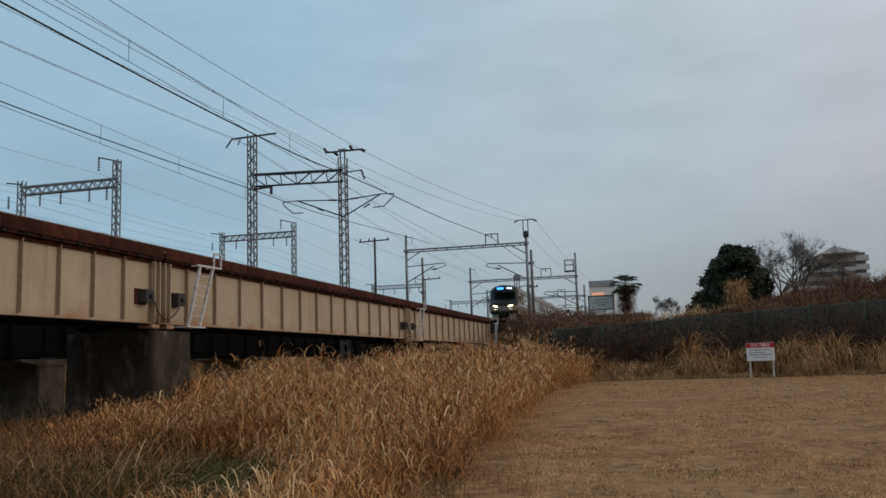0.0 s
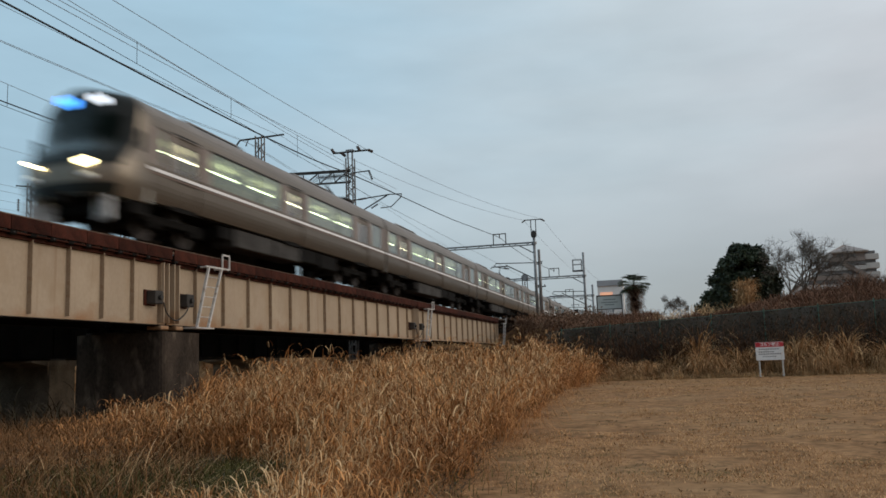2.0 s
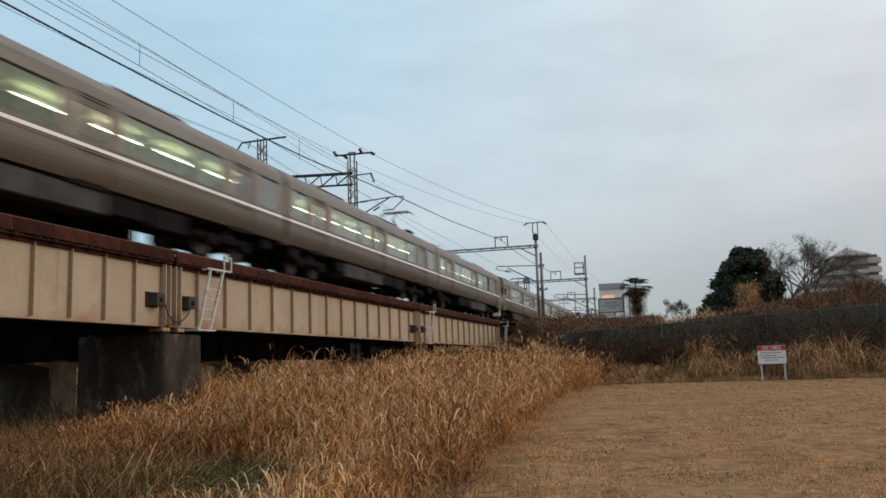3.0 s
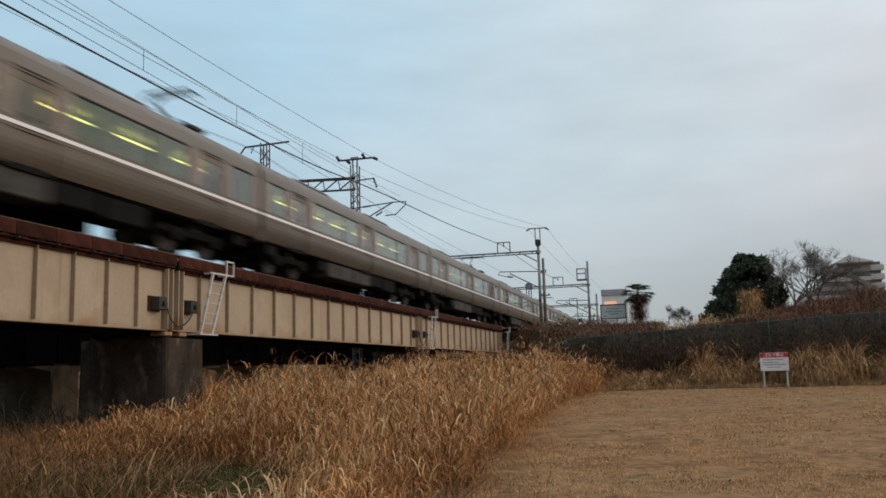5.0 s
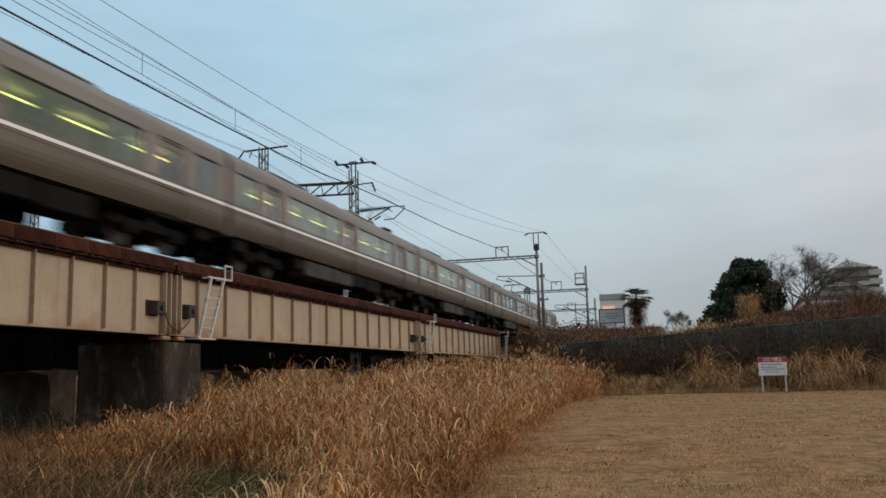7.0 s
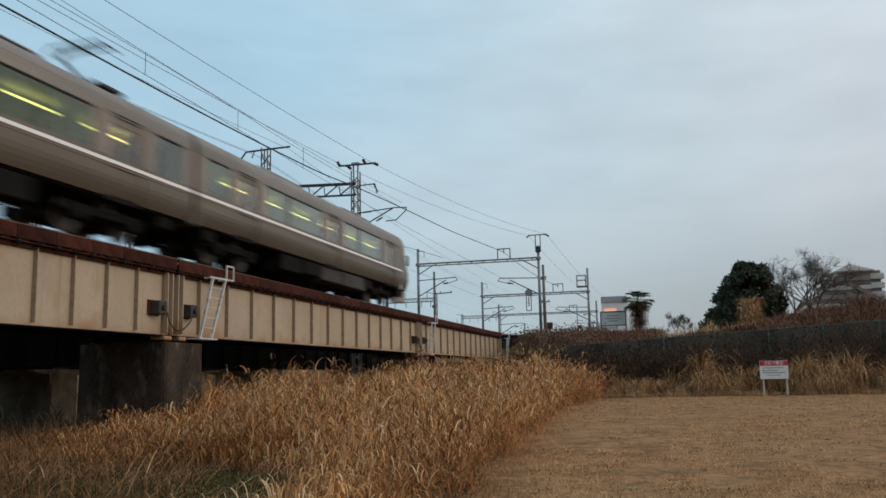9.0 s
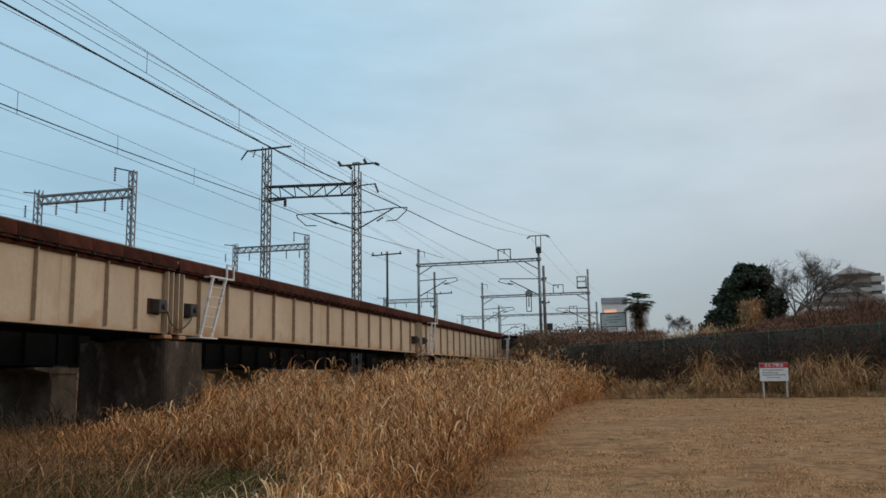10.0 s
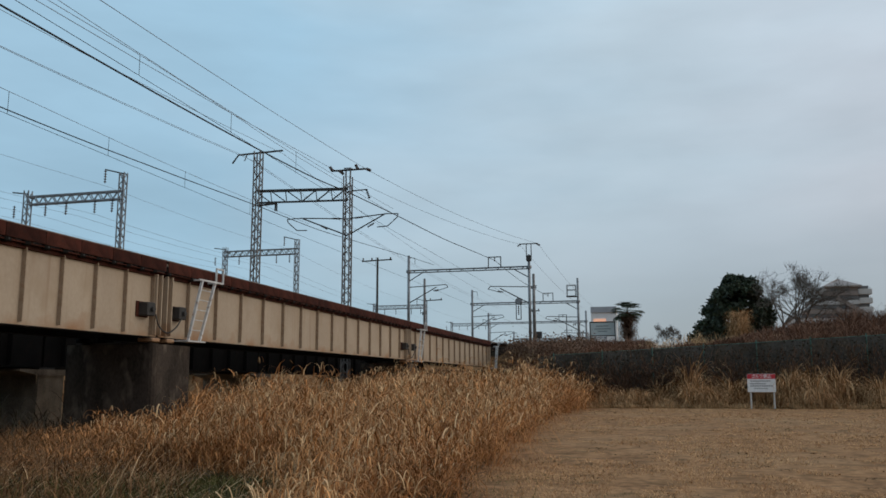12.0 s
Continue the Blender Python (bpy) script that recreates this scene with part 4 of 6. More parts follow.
def nose(car, front):
    """The cab end, facing -y: lower shell, black mask, lamps, signs, skirt and coupler."""
    jut = 0.42      # the lower shell juts out under the windscreen
    def surface(z0, z1, nz, u_max, off):
        bm = BM()
        rows = []
        us = [-1 + 2 * i / 20 for i in range(21)]
        us = [u * u_max for u in us]
        for j in range(nz + 1):
            z = z0 + (z1 - z0) * j / nz
            w = half_width(z)
            lean = 0.20 * max(0.0, z - 1.75) + 0.10 * max(0.0, 1.25 - z) - jut * (1 - smooth01(1.60, 2.45, z))
            row = []
            if u_max == 1:
                row.append(bm.verts.new((-w, 1.3, z)))
            for u in us:
                row.append(bm.verts.new((u * w, 0.62 * abs(u) ** 3.2 + lean + off, z)))
            if u_max == 1:
                row.append(bm.verts.new((w, 1.3, z)))
            rows.append(row)
        for r, s in zip(rows[:-1], rows[1:]):
            for i in range(len(r) - 1):
                bm.faces.new((r[i], r[i + 1], s[i + 1], s[i]))
        return bm
    part("cab_shell", surface(0.82, 3.80, 30, 1.0, 0.0), STAINLESS, car, smooth=True)
    part("front_mask", surface(1.62, 3.74, 24, 0.985, -0.03), BLACKMASK, car, "glossy black front mask", smooth=True)
    part("windscreen", surface(2.02, 3.05, 10, 0.80, -0.045), WINDSHIELD, car, "dark windscreen glass", smooth=True)
    if front:
        part("lower_mask", surface(0.84, 1.14, 4, 0.96, -0.02), BLACKMASK, car, "black lower front panel", smooth=True)
    for s in (-1, 1):
        bm = BM()
        block(bm, (s * 0.76, 0.02 - jut, 1.64), (0.42, 0.12, 0.09), rot=(0, -s * 17, s * 17), bevel=0.025)
        part("headlight", bm, (HEADLAMP if front else TAIL_RED), car, "bright headlight" if front else "red tail light")
        bm = BM()
        block(bm, (s * 0.92, 0.42 - 0.6 * jut, 0.52), (0.72, 0.18, 0.62), rot=(0, 0, -s * 28), bevel=0.06)
        part("skirt", bm, SKIRT, car, "light grey front skirt")
        bm = BM()
        bar(bm, (s * 1.50, 0.75, 2.55), (s * 1.62, 0.72, 2.55), 0.05)
        block(bm, (s * 1.60, 0.70, 2.35), (0.12, 0.10, 0.55), bevel=0.03)
        part("side_mirror", bm, BLACKMASK, car)
    bm = BM()
    block(bm, (0, 0.10 - jut, 1.30), (1.9, 0.12, 0.13), bevel=0.03)
    part("bumper_band", bm, WHITESTRIPE, car, "pale bumper band")
    bm = BM()
    block(bm, (0, 0.5, 0.72), (1.1, 0.6, 0.5))
    block(bm, (0, -0.6 * jut, 0.80), (0.34, 0.5, 0.30), bevel=0.05)
    part("coupler", bm, UNDER, car)
    bm = BM()
    block(bm, (-0.30, 0.29, 3.45), (0.60, 0.08, 0.20), rot=(-11, 0, 0))
    part("destination_sign", bm, SIGN_BLUE if front else BLACKMASK, car, "blue lit destination sign" if front else "unlit sign")
    bm = BM()
    block(bm, (0.48, 0.29, 3.45), (0.24, 0.08, 0.15), rot=(-11, 0, 0))
    block(bm, (0.76, 0.33, 3.45), (0.22, 0.08, 0.15), rot=(-11, 0, 0))
    part("destination_sign", bm, SIGN_WHITE if front else BLACKMASK, car, "white lit destination sign" if front else "unlit sign")
    bm = BM()
    block(bm, (-0.05, -0.02 - 0.45 * jut, 2.10), (0.035, 0.03, 0.8), rot=(-8, 38, 0))
    part("wiper", bm, RUBBER, car)


def pantograph(car, y):
    p = part("pantograph", block(BM(), (0, y, 3.98), (1.5, 1.1, 0.10), bevel=0.02), DARKSTEEL, car, "raised single-arm pantograph")
    bm = BM()
    rod(bm, (0, y + 0.5, 4.02), (0, y - 1.05, 4.52), 0.045)
    rod(bm, (0, y - 1.05, 4.52), (0, y - 0.25, 5.08), 0.035)
    part("arm", bm, DARKSTEEL, p)
    bm = BM()
    for d in (-0.18, 0.18):
        bar(bm, (-0.75, y - 0.25 + d, 5.09), (0.75, y - 0.25 + d, 5.09), 0.06)
        bar(bm, (-0.75, y - 0.25 + d, 5.09), (-0.95, y - 0.25 + d, 4.92), 0.04)
        bar(bm, (0.75, y - 0.25 + d, 5.09), (0.95, y - 0.25 + d, 4.92), 0.04)
    part("contact_strip", bm, DARKSTEEL, p)
    for x in (-0.6, 0.6):
        for d in (-0.45, 0.45):
            part("insulator", rod(BM(), (x, y + d, 3.78), (x, y + d, 3.95), 0.07, 10), INSULATOR, p)


def bogie(car, y):
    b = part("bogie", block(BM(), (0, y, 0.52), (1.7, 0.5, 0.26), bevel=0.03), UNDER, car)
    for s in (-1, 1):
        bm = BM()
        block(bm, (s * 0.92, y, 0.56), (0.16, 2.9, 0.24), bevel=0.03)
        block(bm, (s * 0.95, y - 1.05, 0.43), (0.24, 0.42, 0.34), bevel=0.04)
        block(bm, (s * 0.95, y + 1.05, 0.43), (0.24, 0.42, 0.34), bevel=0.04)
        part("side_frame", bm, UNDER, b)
        bm = BM()
        rod(bm, (s * 0.80, y, 0.62), (s * 0.80, y, 0.98), 0.24, 12)
        part("air_spring", bm, RUBBER, b)
        for dy in (-1.05, 1.05):
            bm = BM()
            rod(bm, (s * 0.50, y + dy, 0.43), (s * 0.62, y + dy, 0.43), 0.43, 20)
            part("wheel", bm, WHEELSTEEL, b)
    for dy in (-1.05, 1.05):
        bm = BM()
        rod(bm, (-0.6, y + dy, 0.43), (0.6, y + dy, 0.43), 0.09, 8)
        part("axle", bm, WHEELSTEEL, b)


def build_car(cab, panto, tube, label):
    """cab: '' middle car, 'front' or 'rear' (built facing -y; a rear cab is the whole car turned round)."""
    c = thing("railway_car", 0, 0, 0, label, "train car", "cars of the train")
    y0, y1 = (1.3 if cab else 0.12), CAR - 0.12
    wins = [w for w in WINDOWS]
    if cab:
        wins[0] = (1.80, 2.10)
    doors = DOORS
    for s in (-1, 1):
        cuts = [y0] + [v for d in doors for v in (d - 0.66, d + 0.66)] + [y1]
        for a, b in zip(cuts[::2], cuts[1::2]):
            part("side_panel", prism(BM(), wall_profile(0.91, 1.90, s), a, b), DIMSTAINLESS, c)
        part("cant_rail", prism(BM(), wall_profile(2.93, 3.30, s), y0, y1), STAINLESS, c)
        # pillars of the window band
        edges = sorted([v for w in wins for v in w] + [v for d in doors for v in (d - 0.66, d + 0.66)])
        edges = [y0] + edges + [y1]
        for a, b in zip(edges[::2], edges[1::2]):
            if b - a > 0.02:
                part("window_pillar", prism(BM(), wall_profile(1.90, 2.93, s), a, b), BAND, c)
        for a, b in wins:
            bm = BM()
            block(bm, (s * (HALF - 0.030), (a + b) / 2, 2.415), (0.012, b - a, 1.03))
            g = part("window_pane", bm, GREENGLASS, c, "green-tinted window glass")
            g.visible_shadow = False
            if b - a > 2:
                bm = BM()
                block(bm, (s * (HALF - 0.02), (a + b) / 2 + 0.7, 2.415), (0.03, 0.05, 1.03))
                part("mullion", bm, RUBBER, c)
            bm = BM()
            block(bm, (s * (HALF + 0.004), (a + b) / 2, 2.945), (0.02, b - a + 0.04, 0.035))
            part("rain_gutter", bm, RUBBER, c)
        for d in doors:
            for k in (-1, 1):
                bm = BM()
                cy = d + k * 0.33
                x = s * (HALF - 0.055)
                prism(bm, [(px - s * 0.03, pz) for px, pz in wall_profile(0.93, 1.88, s, 0.035)], cy - 0.322, cy + 0.322)
                block(bm, (x, cy, 2.86), (0.035, 0.645, 0.24), bevel=0.006)
                block(bm, (x, cy - 0.275, 2.31), (0.035, 0.095, 0.86))
                block(bm, (x, cy + 0.275, 2.31), (0.035, 0.095, 0.86))
                lf = part("door_leaf", bm, DIMSTAINLESS, c)
                bm = BM()
                block(bm, (x, cy, 2.31), (0.01, 0.455, 0.86))
                pn = part("pane", bm, CLEARGLASS, lf)
                pn.visible_shadow = False
            bm = BM()
            block(bm, (s * (HALF - 0.01), d, 2.985), (0.03, 1.36, 0.05))
            part("door_head", bm, RUBBER, c)
            bm = BM()
            block(bm, (s * (half_width(0.89) - 0.03), d, 0.89), (0.09, 1.34, 0.13))
            part("door_step", bm, UNDER, c)
        bm = BM()
        block(bm, (s * (HALF + 0.004), (y0 + y1) / 2, 1.765), (0.012, y1 - y0, 0.085))
        part("white_stripe", bm, WHITESTRIPE, c)
        bm = BM()
        block(bm, (s * (HALF + 0.004), (y0 + y1) / 2, 1.665), (0.012, y1 - y0, 0.055))
        part("brown_stripe", bm, BROWNSTRIPE, c)
        # seats along the windows
        bm = BM()
        block(bm, (0, 0, 0.42), (0.85, 0.42, 0.12), bevel=0.03)
        block(bm, (0, 0.2, 0.80), (0.85, 0.10, 0.75), rot=(-8, 0, 0), bevel=0.03)
        first = None
        for a, b in wins:
            if b - a < 2:
                continue
            n = 5
            for i in range(n):
                m = pose(s * 0.92, a + (b - a) * (i + 0.5) / n, FLOOR_Z + 0.02)
                if first is None:
                    first = part("seat", bm, SEATCLOTH, c)
                    first.matrix_basis = m
                else:
                    share("seat", first, m, c)
    for i in range(7):
        cy = (2.0 + 2.68 * i) * K
        if tube is UPLIGHT_WHITE:
            # a tray with the visible diffuser below and an added hidden emitter brightening the ceiling
            tray = part("ceiling_light", block(BM(), (0.05, cy, 2.99), (0.22, 1.9, 0.02)), CREAMPANEL, c, "ceiling light tray with glowing diffuser and added hidden up-light")
            part("diffuser", block(BM(), (0.05, cy, 2.975), (0.09, 1.85, 0.01)), TUBE_SOFT, tray)
            part("tube", block(BM(), (0.05, cy, 3.005), (0.20, 1.85, 0.01)), UPLIGHT_WHITE, tray)
        else:
            part("ceiling_light", block(BM(), (0.0, cy, 3.06), (0.08, 1.7, 0.02)), tube, c, "glowing ceiling light tube")
    bm = BM()
    prof = [(half_width(z), z) for z in (3.28, 3.40, 3.52, 3.62, 3.70, 3.76, 3.80, 3.82)]
    ring = prof + [(-x, z) for x, z in reversed(prof)]
    prism(bm, ring, y0 - (0.3 if cab else 0), y1)
    part("roof", bm, ROOFGREY, c, "dusty grey roof", smooth=False)
    bm = BM()
    block(bm, (0, (y0 + y1) / 2, 3.275), (2.72, y1 - y0, 0.03))
    part("ceiling_panel", bm, CREAMPANEL, c)
    bm = BM()
    block(bm, (0, (y0 + y1) / 2, 1.00), (2.52, y1 - y0, 0.26))
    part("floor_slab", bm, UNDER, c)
    part("floor_covering", block(BM(), (0, (y0 + y1) / 2, 1.14), (2.7, y1 - y0, 0.012)), CREAMPANEL, c)
    for yy, is_cab in ((y0, bool(cab)), (y1, False)):
        bm = BM()
        for x in (-0.95, 0.95):
            block(bm, (x, yy, 2.05), (0.98, 0.06, 2.45))
        block(bm, (0, yy, 3.15), (0.95, 0.06, 0.30))
        part("end_wall", bm, STAINLESS if not is_cab else CREAMPANEL, c)
    if cab:
        nose(c, cab == "front")
    else:
        bm = BM()
        block(bm, (0, 0.0, 2.05), (1.15, 0.34, 2.15), bevel=0.05)
        part("gangway_bellows", bm, RUBBER, c)
    bm = BM()
    block(bm, (0, CAR - 0.05, 2.05), (1.15, 0.34, 2.15), bevel=0.05)
    part("gangway_bellows", bm, RUBBER, c)
    for yy, ln in ((5.9, 3.6), (13.8, 3.6)):
        bm = BM()
        block(bm, (0, yy, 3.84), (1.6, ln, 0.22), bevel=0.08)
        unit = part("air_conditioner", bm, ROOFGREY, c)
        part("grille", block(BM(), (0.79, yy, 3.84), (0.04, ln * 0.8, 0.06)), RUBBER, unit)
    if panto:
        pantograph(c, 17.3 * K)
    bogie(c, 3.1 * K)
    bogie(c, 17.0 * K)
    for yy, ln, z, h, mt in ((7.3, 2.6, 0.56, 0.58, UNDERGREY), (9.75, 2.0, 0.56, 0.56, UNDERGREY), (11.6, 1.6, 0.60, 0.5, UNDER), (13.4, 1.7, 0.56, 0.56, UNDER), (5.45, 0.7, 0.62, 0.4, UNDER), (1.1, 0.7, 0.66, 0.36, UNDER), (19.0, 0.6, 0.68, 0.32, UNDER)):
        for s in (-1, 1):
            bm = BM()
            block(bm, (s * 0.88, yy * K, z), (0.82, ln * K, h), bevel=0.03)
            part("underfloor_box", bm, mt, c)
    return c


V_TRAIN, FRONT_0 = 32.62, 83.05       # metres a second; the nose's place at the start
TRAIN = []


def build_train():
    lab = "stainless commuter train car with white and brown stripes"
    cab1 = build_car("front", True, UPLIGHT_WHITE, "leading stainless commuter train car with black cab front and headlights")
    mid_w = build_car("", False, UPLIGHT_WHITE, lab)
    mid_wp = build_car("", True, UPLIGHT_WHITE, lab + " and a pantograph")
    cab4 = build_car("rear", False, UPLIGHT_WHITE, "stainless commuter train car with a coupled cab end")
    cab5 = build_car("rear", True, TUBE_YELLOW, "stainless commuter train car with a coupled cab end and pantograph")
    mid_y = build_car("", False, TUBE_YELLOW, lab)
    mid_yp = build_car("", True, TUBE_YELLOW, lab + " and a pantograph")
    cab12 = build_car("rear", False, TUBE_YELLOW, "last stainless commuter train car with an unlit cab end")
    order = [(cab1, 0), (mid_w, 0), (mid_wp, 0), (cab4, 1), (cab5, 0), (mid_y, 0), (mid_yp, 0), (mid_y, 0), (mid_yp, 0), (mid_y, 0), (mid_yp, 0), (cab12, 1)]
    used = set()
    for i, (c, turned) in enumerate(order):
        ob = c if c.name not in used else copy_thing(c, pose(0, 0, 0))
        used.add(c.name)
        TRAIN.append((ob, i * CAR + (CAR if turned else 0), turned))


build_train()


# ---- plants ----
RNG = np.random.default_rng(11)
REED = mat("dry_reed", (0.215, 0.086, 0.030), (0.57, 0.288, 0.116), 0.85, 0, 0.45, 3.0, 0, third=(0.145, 0.060, 0.025), island=0.6, spread=(0.30, 0.66), spec=0.12)
STRAW = mat("pale_straw", (0.46, 0.285, 0.14), (0.72, 0.50, 0.28), 0.85, 0, 0.6, 4.0, 0, island=0.35, spec=0.12)
BANKGRASS = mat("golden_bank_grass", (0.31, 0.165, 0.072), (0.66, 0.42, 0.22), 0.85, 0, 0.9, 4.0, 0, third=(0.21, 0.105, 0.046), island=0.6, spec=0.12)
GREENGRASS = mat("winter_green_grass", (0.060, 0.062, 0.018), (0.135, 0.122, 0.040), 0.85, 0, 0.9, 5.0, 0, island=0.4, spec=0.12)
LAWNBLADE = mat("short_dry_grass", (0.42, 0.228, 0.106), (0.69, 0.415, 0.21), 0.9, 0, 0.9, 6.0, 0, third=(0.26, 0.14, 0.066), island=0.42, spec=0.12)
DRYCLUMP = mat("dead_grass_clump", (0.17, 0.10, 0.05), (0.36, 0.23, 0.12), 0.9, 0, 0.9, 6.0, 0, island=0.5, spec=0.12)
DEADSTEM = mat("dead_brown_stem", (0.11, 0.050, 0.022), (0.28, 0.15, 0.068), 0.9, 0, 0.5, 4.0, 0, island=0.5, spec=0.12)
BRUSH = mat("brown_brush", (0.105, 0.060, 0.040), (0.22, 0.135, 0.09), 0.9, 0, 0.5, 4.0, 0, island=0.5, spec=0.12)
REDBRUSH = mat("red_brown_brush", (0.10, 0.050, 0.032), (0.20, 0.105, 0.065), 0.9, 0, 0.4, 4.0, 0, island=0.5, spec=0.12)
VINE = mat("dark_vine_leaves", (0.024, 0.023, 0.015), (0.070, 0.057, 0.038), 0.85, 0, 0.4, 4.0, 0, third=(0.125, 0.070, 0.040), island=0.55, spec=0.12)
EVERGREEN = mat("dark_evergreen_leaves", (0.012, 0.020, 0.009), (0.040, 0.055, 0.024), 0.6, 0, 0.6, 4.0, 0, island=0.5)
BARK = mat("grey_brown_bark", (0.055, 0.042, 0.033), (0.11, 0.088, 0.07), 0.95, 0, 3, 30, 0.6)
PALMLEAF = mat("palm_fronds", (0.020, 0.032, 0.013), (0.06, 0.075, 0.030), 0.6, 0, 1.5, 6, 0, island=0.4)


def stuff_mesh(name, verts, faces, material, label, category, kind="stuff", smooth=False):
    me = bpy.data.meshes.new(name)
    verts = np.asarray(verts, dtype=np.float32).reshape(-1, 3)
    faces = np.asarray(faces, dtype=np.int32)
    k = faces.shape[1]
    me.vertices.add(len(verts))
    me.vertices.foreach_set("co", verts.ravel())
    me.loops.add(faces.size)
    me.loops.foreach_set("vertex_index", faces.ravel())
    me.polygons.add(len(faces))
    me.polygons.foreach_set("loop_start", np.arange(0, faces.size, k, dtype=np.int32))
    me.update(calc_edges=True)
    me.materials.append(material)
    ob = new(name, me)
    return tagged(ob, label, category, kind=kind) if label else ob


def blades(base, height, width, az, lean, bend, seg=4, twist=None, curl=1.7):
    """Ribbons that rise from their base and arch over towards az; returns vertices and quads."""
    n = len(base)
    ang = lean[:, None] + bend[:, None] * (np.linspace(0, 1, seg) ** curl)[None, :]
    step = (height / seg)[:, None]
    dh, dv = np.sin(ang) * step, np.cos(ang) * step
    h = np.concatenate([np.zeros((n, 1)), np.cumsum(dh, 1)], 1)
    v = np.concatenate([np.zeros((n, 1)), np.cumsum(dv, 1)], 1)
    d = np.stack([np.cos(az), np.sin(az)], 1)
    tw = az + (math.pi / 2 if twist is None else twist)
    side = np.stack([np.cos(tw), np.sin(tw), np.zeros(n)], 1)
    mid = np.empty((n, seg + 1, 3))
    mid[:, :, 0] = base[:, None, 0] + d[:, None, 0] * h
    mid[:, :, 1] = base[:, None, 1] + d[:, None, 1] * h
    mid[:, :, 2] = base[:, None, 2] + v
    taper = np.interp(np.linspace(0, 1, seg + 1), [0, 0.6, 1], [1, 0.8, 0.15])
    off = side[:, None, :] * (width[:, None] * taper[None, :])[:, :, None] / 2
    verts = np.stack([mid - off, mid + off], 2).reshape(n, (seg + 1) * 2, 3)
    idx = np.array([[2 * i, 2 * i + 1, 2 * i + 3, 2 * i + 2] for i in range(seg)])
    faces = (np.arange(n)[:, None, None] * (seg + 1) * 2 + idx[None]).reshape(-1, 4)
    return verts.reshape(-1, 3), faces


def join(parts):
    vs, fs, o = [], [], 0
    for v, f in parts:
        vs.append(v)
        fs.append(f + o)
        o += len(v)
    return np.concatenate(vs), np.concatenate(fs)


def zground(xy):
    return np.array([ground_z(float(x), float(y)) for x, y in xy])


def field_edge(y):
    return np.interp(y, [4, 10.6, 12.4, 17, 27, 38.8, 46, 50, 54], [-1.62, -2.34, -2.64, -3.12, -3.78, -4.36, -4.2, -3.6, -3.2])


def reed_height(x, y):
    """The bed stands tall towards the bank and sinks to low grass under the bridge."""
    by_y = np.interp(y, [5, 8, 12, 20, 30, 42, 52], [0.70, 0.85, 1.02, 1.12, 1.30, 1.80, 2.15])
    by_r = np.interp(-x / y, [0.20, 0.32, 0.43, 0.57, 0.655, 0.72, 0.80, 0.88, 1.0], [2.1, 1.38, 1.10, 1.03, 0.86, 0.56, 0.32, 0.20, 0.14])
    edge = np.interp(field_edge(y) - x, [0, 0.4, 1.2], [0.85, 1.0, 1.04])
    # trodden low where the green grass shows
    r = -x / y
    low = 1 - 0.68 * np.interp(r, [0.42, 0.52, 0.85, 0.95], [0, 1, 1, 0.4]) * np.interp(y, [10.6, 12.2], [1, 0])
    return np.minimum(by_y, by_r) * edge * low


